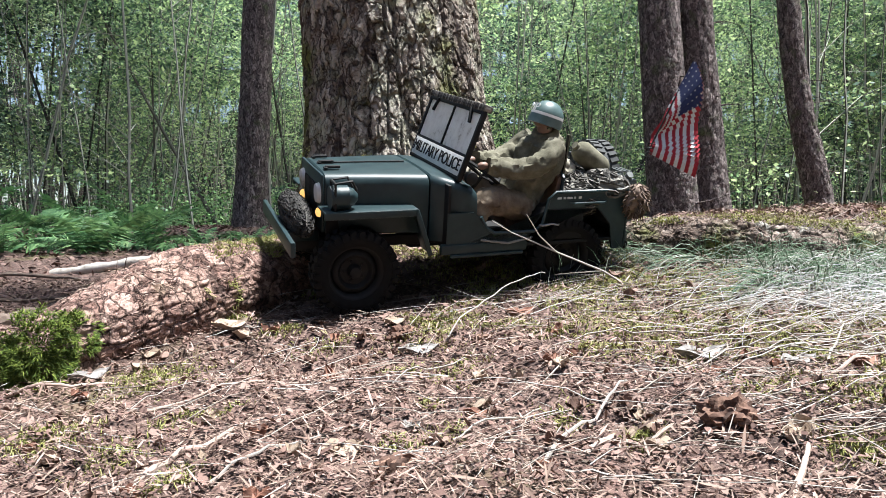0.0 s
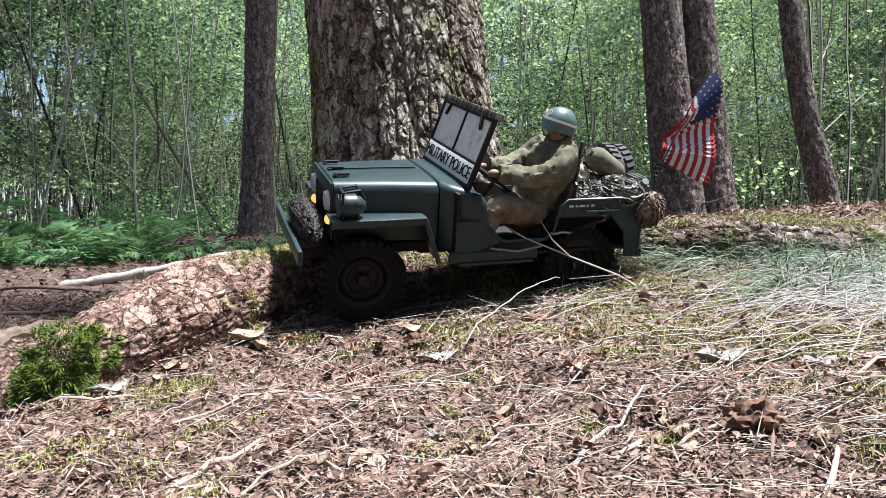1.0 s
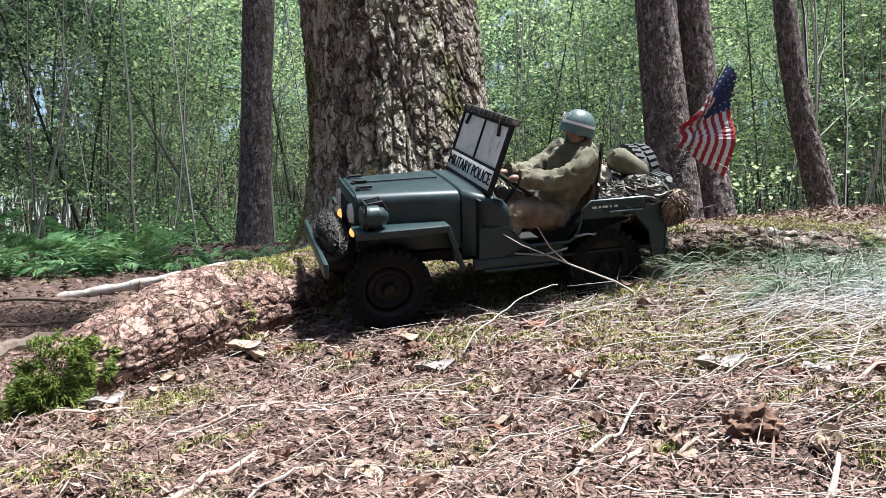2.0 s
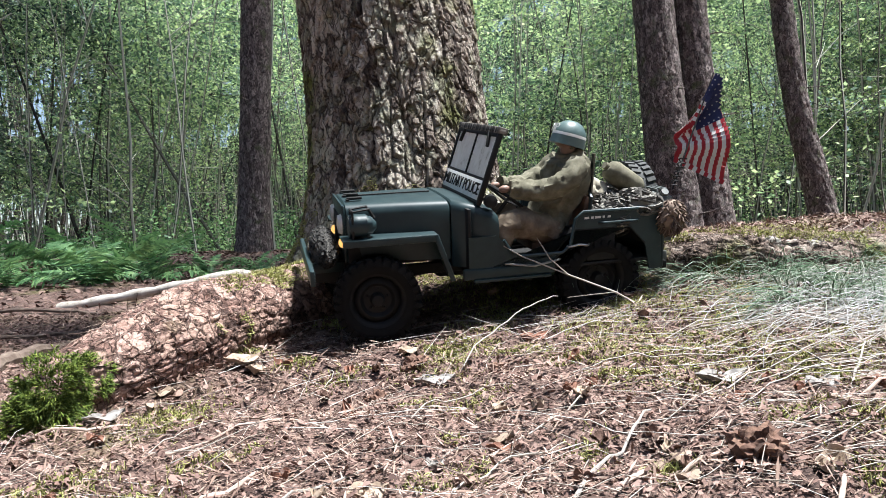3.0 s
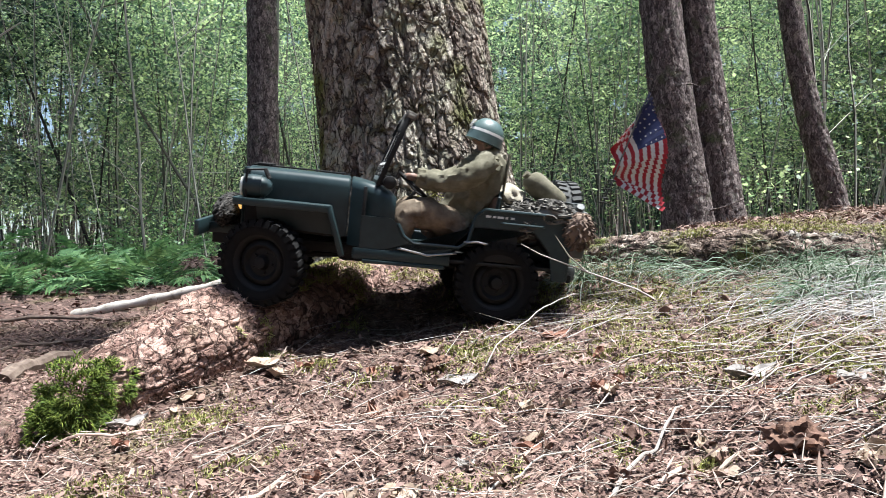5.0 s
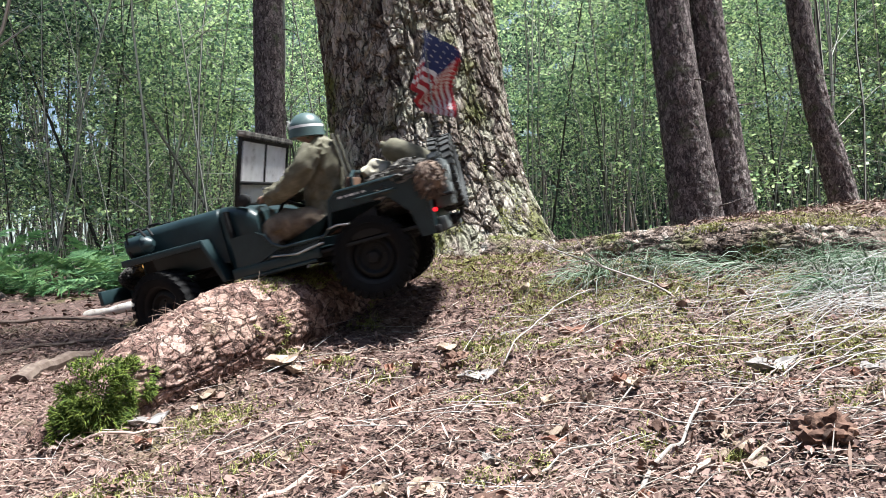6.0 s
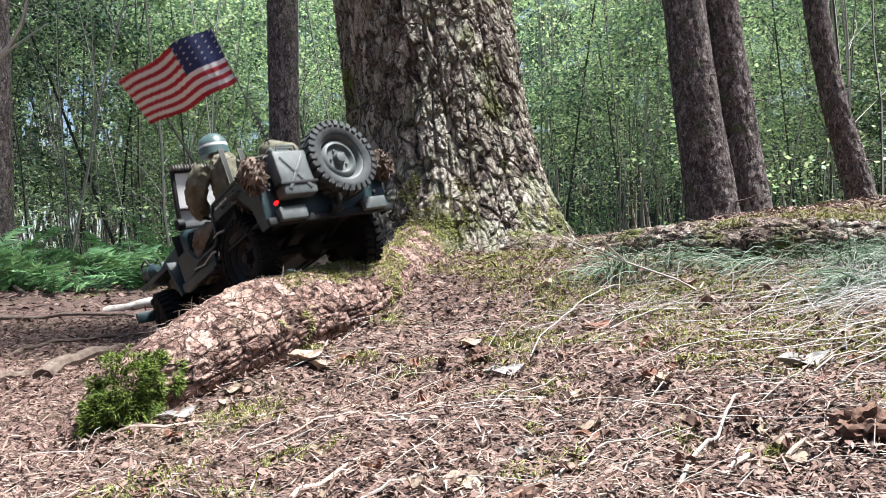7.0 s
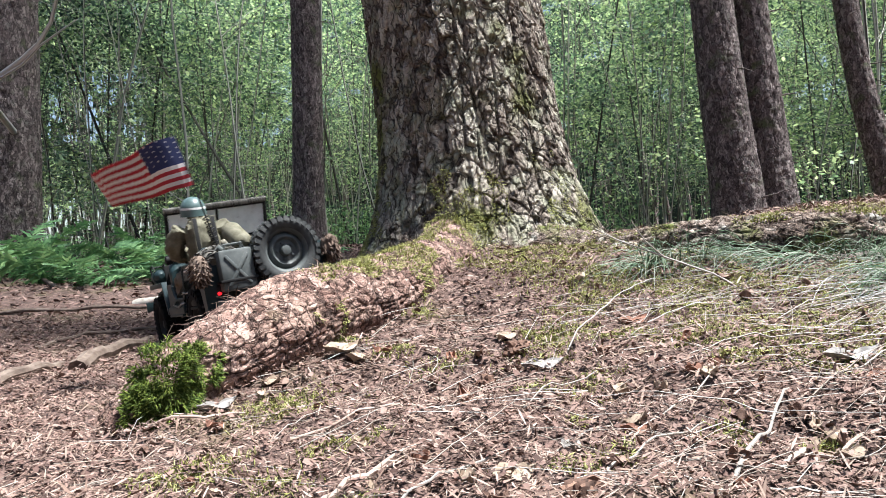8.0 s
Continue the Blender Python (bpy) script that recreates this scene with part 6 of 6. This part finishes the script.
for x, y, l, w, yaw, mat, label, curl in (
    (0.108, 1.03, 0.042, 0.012, 5, "rust", "rust-brown curled dry leaf", 0.5), (-0.285, 1.01, 0.05, 0.018, 20, "pale_leaf", "pale tan curled leaf beside the root", 1.0), (-0.262, 0.99, 0.04, 0.016, 120, "pale_leaf", "pale tan curled leaf beside the root", 0.8),
    (-0.026, 0.87, 0.05, 0.012, -8, "grey_leaf", "whitish flake of bark on the litter", 0.2), (-0.068, 0.543, 0.032, 0.012, 10, "pale_leaf", "tan leaf lying on the litter", 0.3), (0.26, 0.748, 0.05, 0.014, -10, "grey_leaf", "whitish crumpled leaf on the litter", 0.6),
    (0.46, 0.927, 0.055, 0.014, -12, "grey_leaf", "whitish crumpled leaf on the litter", 0.3), (-0.062, 1.0, 0.035, 0.012, -5, "pale_leaf", "tan leaf lying on the litter", 0.4), (0.091, 0.857, 0.026, 0.009, 10, "pale_leaf", "pale leaf lying on the litter", 0.4), (-0.44, 0.83, 0.03, 0.012, 15, "pale_leaf", "pale leaf below the mossy root", 0.4),
    (-0.40, 0.85, 0.045, 0.008, 30, "grey_leaf", "pale strip of bark below the mossy root", 0.4), (-0.36, 0.93, 0.03, 0.012, -30, "pale_leaf", "pale leaf beside the root", 0.5), (0.33, 0.69, 0.035, 0.012, 12, "grey_leaf", "whitish dry leaf on the litter", 0.4), (0.18, 1.40, 0.02, 0.008, 12, "pale_leaf", "small pale leaf near the old tree", 0.4), (-0.02, 0.62, 0.02, 0.008, 50, "grey_leaf", "small pale leaf on the litter", 0.4), (0.04, 0.74, 0.024, 0.009, 70, "pale_leaf", "small tan leaf on the litter", 0.5), (-0.2, 0.66, 0.022, 0.009, 130, "pale_leaf", "small tan leaf on the litter", 0.5),
):
    fallen_leaf(x, y, l, w, yaw, mat, label, curl)
lrnd = random.Random(23)
for k in range(110):
    y = 0.48 + 0.85 * lrnd.random() ** 1.2
    x = lrnd.uniform(-0.62, 0.62) * y
    if float(beside(np.array([x]), np.array([y]))[0]) < -0.09:
        mat, label = lrnd.choice((("rust", "rust-brown curled dry leaf"), ("brown_leaf", "brown broken leaf on the litter"), ("brown_leaf", "brown broken leaf on the litter"), ("pale_leaf", "tan leaf lying on the litter")))
        l = lrnd.uniform(0.012, 0.030)
        fallen_leaf(x, y, l, l * lrnd.uniform(0.2, 0.38), lrnd.uniform(0, 360), mat, label, lrnd.uniform(0.2, 1.0), (lrnd.gauss(0, 14), lrnd.gauss(0, 14)))
for k, (x, y, s) in enumerate(((0.206, 0.531, 17), (-0.026, 0.494, 13), (-0.09, 0.852, 12), (0.05, 0.90, 10), (-0.05, 0.95, 14), (0.17, 1.30, 10))):
    bm = blob(bmesh.new(), (0, 0, 0), (s * 1.2, s, s * 0.8), 0.5, 60 + k, sub=4)
    for vt in bm.verts:
        vt.co *= 1 + 0.30 * noise.noise(vt.co * 240) + 0.22 * noise.noise(vt.co * 620)
    ob = new("bark_clump", finish("bark_clump", bm, M["clump"], True))
    ob.matrix_basis = pose(x, y, float(on_ground([x], [y])[0]) + 0.004, 0, 0, 50 * k)
    tagged(ob, "dark brown crumbly clump of bark and earth", "clump")


# ferns at the edge of the wood
def frond(bm, length, seed):
    rnd = random.Random(seed)
    spine = []
    for k in range(13):
        s = k / 12
        spine.append(Vector((length * s, 0.02 * math.sin(3 * s), length * (0.75 * s - 0.75 * s * s))))
    tube(bm, spine, [0.003 * (1 - 0.8 * k / 12) for k in range(13)], 4, cap=False)
    for k in range(2, 30):
        s = k / 30
        i = min(int(s * 12), 11)
        c = spine[i].lerp(spine[i + 1], s * 12 - i)
        reach = rnd.uniform(0.55, 1.15) * length * 0.27 * math.sin(math.pi * min(1, 0.16 + 0.84 * s)) ** 0.8 * (1.0 - 0.35 * s)
        for sg in (1, -1):
            d = Vector((0.45 + rnd.gauss(0, 0.2), sg, -0.1 + rnd.gauss(0, 0.25))).normalized()
            n = 5
            prev = None
            for j in range(n + 1):
                q = j / n
                a = c + d * reach * q + Vector((0, 0, -0.10 * reach * q * q))
                w = 0.030 * length * (1.1 - q) * (1.0 if j % 2 else 0.35) + 0.001
                pair = (bm.verts.new(a + Vector((w, 0, 0.002))), bm.verts.new(a - Vector((w, 0, -0.002))))
                if prev:
                    bm.faces.new((prev[0], prev[1], pair[1], pair[0]))
                prev = pair
    return bm


frond_meshes = [finish("frond", frond(bmesh.new(), 0.42 + 0.05 * k, k), M["fern"]) for k in range(4)]
frnd = random.Random(12)
for k, (x, y, s) in enumerate(((-1.95, 3.05, 1.0), (-1.70, 2.85, 0.9), (-1.60, 3.25, 1.1), (-1.42, 2.95, 0.9), (-1.28, 3.2, 1.0), (-1.85, 3.5, 1.2), (-1.12, 3.45, 0.8), (-2.2, 3.3, 1.1), (-1.45, 3.6, 1.1), (-2.45, 3.6, 1.2), (-1.0, 3.9, 0.7), (-1.75, 3.9, 1.2))):
    fern = empty("fern", (x, y, float(on_ground([x], [y])[0]) - 0.01))
    tagged(fern, "low green bracken fern at the path's edge", "fern", group="ferns along the path")
    for j in range(9):
        share("frond", frond_meshes[(j + k) % 4], fern, pose(0, 0, 0, frnd.gauss(0, 20), -frnd.uniform(-8, 45), 40 * j + frnd.uniform(-20, 20)) @ Matrix.Scale(s * frnd.uniform(0.38, 0.80), 4))


# ---- what moves ----
def motions():
    jeep_rows = [
    (0, 0.1485, 1.2905, 0.1225, -16.7, 3.6, 201.5),
    (0.2, 0.1447, 1.2845, 0.1267, -17.9, 3.5, 200.9),
    (0.5, 0.1479, 1.2812, 0.1230, -17.5, 3.1, 200.3),
    (0.8, 0.1467, 1.2788, 0.1202, -18.0, 2.6, 199.6),
    (1, 0.1474, 1.2769, 0.1219, -18.9, 2.6, 199.2),
    (1.2, 0.1470, 1.2802, 0.1247, -19.7, 3.0, 199.4),
    (1.5, 0.1637, 1.2811, 0.1270, -20.2, 3.5, 198.4),
    (1.7, 0.1927, 1.2799, 0.1292, -19.7, 4.1, 196.7),
    (2.8, 0.2052, 1.2677, 0.1127, -11.2, 3.9, 194.9),
    (3.2, 0.1715, 1.2514, 0.1132, -15.6, 2.1, 191.4),
    (3.5, 0.1345, 1.2445, 0.1125, -17.8, 1.3, 188.6),
    (3.8, 0.1077, 1.2378, 0.1072, -15.0, -1.8, 189.7),
    (4, 0.0988, 1.2296, 0.1063, -13.0, -3.0, 189.9),
    (4.2, 0.0846, 1.2237, 0.1047, -12.7, -4.7, 190.4),
    (4.5, 0.0673, 1.2208, 0.1018, -11.3, -7.1, 189.6),
    (4.7, 0.0584, 1.2181, 0.1016, -10.0, -7.7, 189.8),
    (5.8, -0.1264, 1.2505, 0.1088, -3.1, 0.7, 177.6),
    (5.9, -0.1240, 1.2368, 0.1417, -5.2, 9.8, 175.6),
    (6, -0.1434, 1.2225, 0.1421, -5.2, 10.9, 173.2),
    (6.1, -0.1789, 1.2311, 0.1276, -7.6, 5.3, 165.7),
    (6.2, -0.1911, 1.2302, 0.1256, -10.0, 4.4, 164.0),
    (6.3, -0.1944, 1.2165, 0.1486, -16.4, 12.6, 156.9),
    (6.4, -0.2132, 1.2043, 0.1681, -19.3, 22.0, 150.3),
    (6.5, -0.2345, 1.1967, 0.1819, -19.3, 28.2, 143.9),
    (6.6, -0.2630, 1.2143, 0.1838, -14.1, 28.5, 140.7),
    (6.8, -0.2896, 1.2146, 0.1666, -8.1, 23.2, 138.6),
    (7, -0.3133, 1.2233, 0.1520, -6.7, 19.0, 134.7),
    (7.2, -0.3505, 1.2604, 0.1088, -21.4, 13.7, 128.8),
    (7.3, -0.3657, 1.2749, 0.1115, -21.4, 15.2, 128.7),
    (7.5, -0.4083, 1.3109, 0.0964, -15.1, 13.1, 125.4),
    (7.8, -0.4769, 1.3730, 0.0564, -19.3, 7.8, 123.6),
    (8, -0.5239, 1.4198, 0.0317, -7.0, 3.5, 125.4),
    ]
    # tip of the aerial, upper and lower corner of the flag's free end
    flag_rows = [
        (0, 0.402, 1.206, 0.463, 0.392, 1.205, 0.274, 0.335, 1.205, 0.319),
        (0.2, 0.407, 1.196, 0.459, 0.381, 1.195, 0.275, 0.328, 1.195, 0.328),
        (0.5, 0.408, 1.204, 0.458, 0.393, 1.203, 0.270, 0.328, 1.203, 0.308),
        (0.8, 0.404, 1.186, 0.454, 0.384, 1.186, 0.266, 0.333, 1.186, 0.315),
        (1, 0.410, 1.195, 0.451, 0.395, 1.195, 0.264, 0.332, 1.194, 0.315),
        (1.2, 0.407, 1.182, 0.451, 0.391, 1.183, 0.262, 0.331, 1.182, 0.315),
        (1.5, 0.425, 1.195, 0.453, 0.407, 1.196, 0.264, 0.349, 1.195, 0.322),
        (1.7, 0.445, 1.188, 0.461, 0.430, 1.190, 0.277, 0.372, 1.189, 0.334),
        (2.8, 0.430, 1.199, 0.472, 0.437, 1.202, 0.301, 0.379, 1.200, 0.340),
        (3.2, 0.402, 1.157, 0.457, 0.410, 1.161, 0.271, 0.349, 1.159, 0.318),
        (3.5, 0.370, 1.147, 0.445, 0.373, 1.150, 0.254, 0.315, 1.149, 0.296),
        (3.8, 0.355, 1.155, 0.437, 0.343, 1.158, 0.255, 0.294, 1.157, 0.302),
        (4, 0.349, 1.167, 0.436, 0.346, 1.171, 0.251, 0.290, 1.169, 0.300),
        (4.2, 0.346, 1.164, 0.428, 0.335, 1.167, 0.240, 0.279, 1.165, 0.298),
        (4.5, 0.334, 1.155, 0.423, 0.336, 1.158, 0.245, 0.284, 1.157, 0.281),
        (4.7, 0.324, 1.158, 0.426, 0.328, 1.162, 0.242, 0.272, 1.160, 0.287),
        (5.8, 0.047, 1.214, 0.499, 0.093, 1.219, 0.327, 0.048, 1.218, 0.352),
        (5.9, -0.013, 1.226, 0.544, 0.019, 1.229, 0.391, -0.027, 1.227, 0.427),
        (6, -0.079, 1.151, 0.560, -0.035, 1.156, 0.402, -0.084, 1.153, 0.415),
        (6.1, -0.087, 1.104, 0.527, -0.078, 1.107, 0.355, -0.117, 1.105, 0.426),
        (6.2, -0.118, 1.084, 0.522, -0.090, 1.088, 0.345, -0.114, 1.088, 0.337),
        (6.3, -0.226, 1.085, 0.533, -0.114, 1.092, 0.382, -0.132, 1.091, 0.361),
        (6.4, -0.309, 1.072, 0.550, -0.202, 1.077, 0.443, -0.217, 1.077, 0.424),
        (6.5, -0.392, 1.052, 0.554, -0.412, 1.045, 0.465, -0.371, 1.050, 0.445),
        (6.6, -0.415, 1.074, 0.564, -0.520, 1.071, 0.511, -0.505, 1.073, 0.434),
        (6.8, -0.411, 1.074, 0.557, -0.550, 1.069, 0.511, -0.536, 1.071, 0.433),
        (7, -0.428, 1.113, 0.543, -0.548, 1.109, 0.460, -0.536, 1.110, 0.413),
        (7.2, -0.531, 1.082, 0.437, -0.579, 1.081, 0.354, -0.561, 1.082, 0.330),
        (7.3, -0.541, 1.101, 0.444, -0.640, 1.098, 0.321, -0.625, 1.099, 0.298),
        (7.5, -0.561, 1.160, 0.455, -0.620, 1.157, 0.444, -0.590, 1.160, 0.347),
        (7.8, -0.641, 1.191, 0.390, -0.679, 1.190, 0.243, -0.637, 1.192, 0.278),
        (8, -0.606, 1.250, 0.401, -0.732, 1.242, 0.339, -0.731, 1.243, 0.294),
    ]
    rows = [(t, pose(*r)) for t, *r in jeep_rows]
    for ob in (jeep, *CARRIED):
        if ob is not driver:
            walk(ob, rows)
    # the doll rocks forward on its seat as the jeep tips over
    seat_at = Vector((0.05, 0.06, 0.12))
    leaning = []
    for t, m in rows:
        lean = float(np.interp(t, [0, 1.7, 3.2, 4.7, 5.8, 6.1, 6.5, 8], [3, 3, 3, 4, 12, 13, 8, 10]))
        leaning.append((t, m @ Matrix.Translation(seat_at + Vector((0, 0, 0.006))) @ pose(0, 0, 0, 0, lean, 0) @ Matrix.Translation(-seat_at)))
    walk(driver, leaning)
    for w, x, y in WHEELS:
        out, turned, last = [], 0.0, None
        for t, m in rows:
            at = m @ Vector((x / 1000, y / 1000, 0))
            if last is not None:
                ahead = (m.to_3x3() @ Vector((1, 0, 0)))
                turned += math.degrees((at - last).dot(ahead) / 0.061)
            last = at
            steer = np.interp(t, [0, 3, 3.6, 4.5, 6.5, 7.5, 8], [0, -4, -12, -20, -20, -8, 0]) if x > 100 else 0
            out.append((t, pose(x / 1000, y / 1000, 0.061, 0, 0, float(steer)) @ pose(0, 0, 0, 0, turned, 0)))
        walk(w, out)
    foot, masts, strips = [], [], [[] for _ in strip_obs]
    for (t, m), (_, *r) in zip(rows, flag_rows):
        base = m @ Vector((-0.132, 0.09, 0.188))
        tip, ft, fb = (Vector(r[i:i + 3]) - base for i in (0, 3, 6))
        d = tip.normalized()
        tip = d * MAST
        away = d.cross(Vector((0, 1, 0)))
        foot.append((t, Matrix.Translation(base)))
        masts.append((t, axes(Vector((0, 0, 0)), away, d)))
        low = tip - d * HOIST
        run = (ft + fb - tip - low) * 0.5
        fold = math.acos(min(1.0, max(0.35, run.length / FLY)))
        off = 0.0
        for k in range(STRIPS):
            s = (k + 0.5) / STRIPS
            top, bottom = tip.lerp(ft, s), low.lerp(fb, s)
            across = top - bottom
            facing = across.cross(run).normalized()
            if facing.y > 0:
                facing = -facing
            slack = math.sqrt(max(0.0, HOIST ** 2 - across.length_squared))
            along = ((ft - tip).lerp(fb - low, 0.5)).normalized()
            up = (across + facing * slack * 0.9).normalized()
            along = (along - up * along.dot(up) * 0.6).normalized()
            ang = (0.9 * fold + 0.16) * math.sin(2 * math.pi * 1.6 * s + 0.4 + 0.8 * t)
            way = along * math.cos(ang) + facing * math.sin(ang)
            off += math.sin(ang) * FLY / STRIPS
            strips[k].append((t, axes((top + bottom) * 0.5 + facing * (off + 0.0007 * (k % 2)), way, up)))
    walk(flag, foot)
    walk(mast, masts)
    walk(coil, masts)
    for ob, path in zip(strip_obs, strips):
        walk(ob, path)


motions()
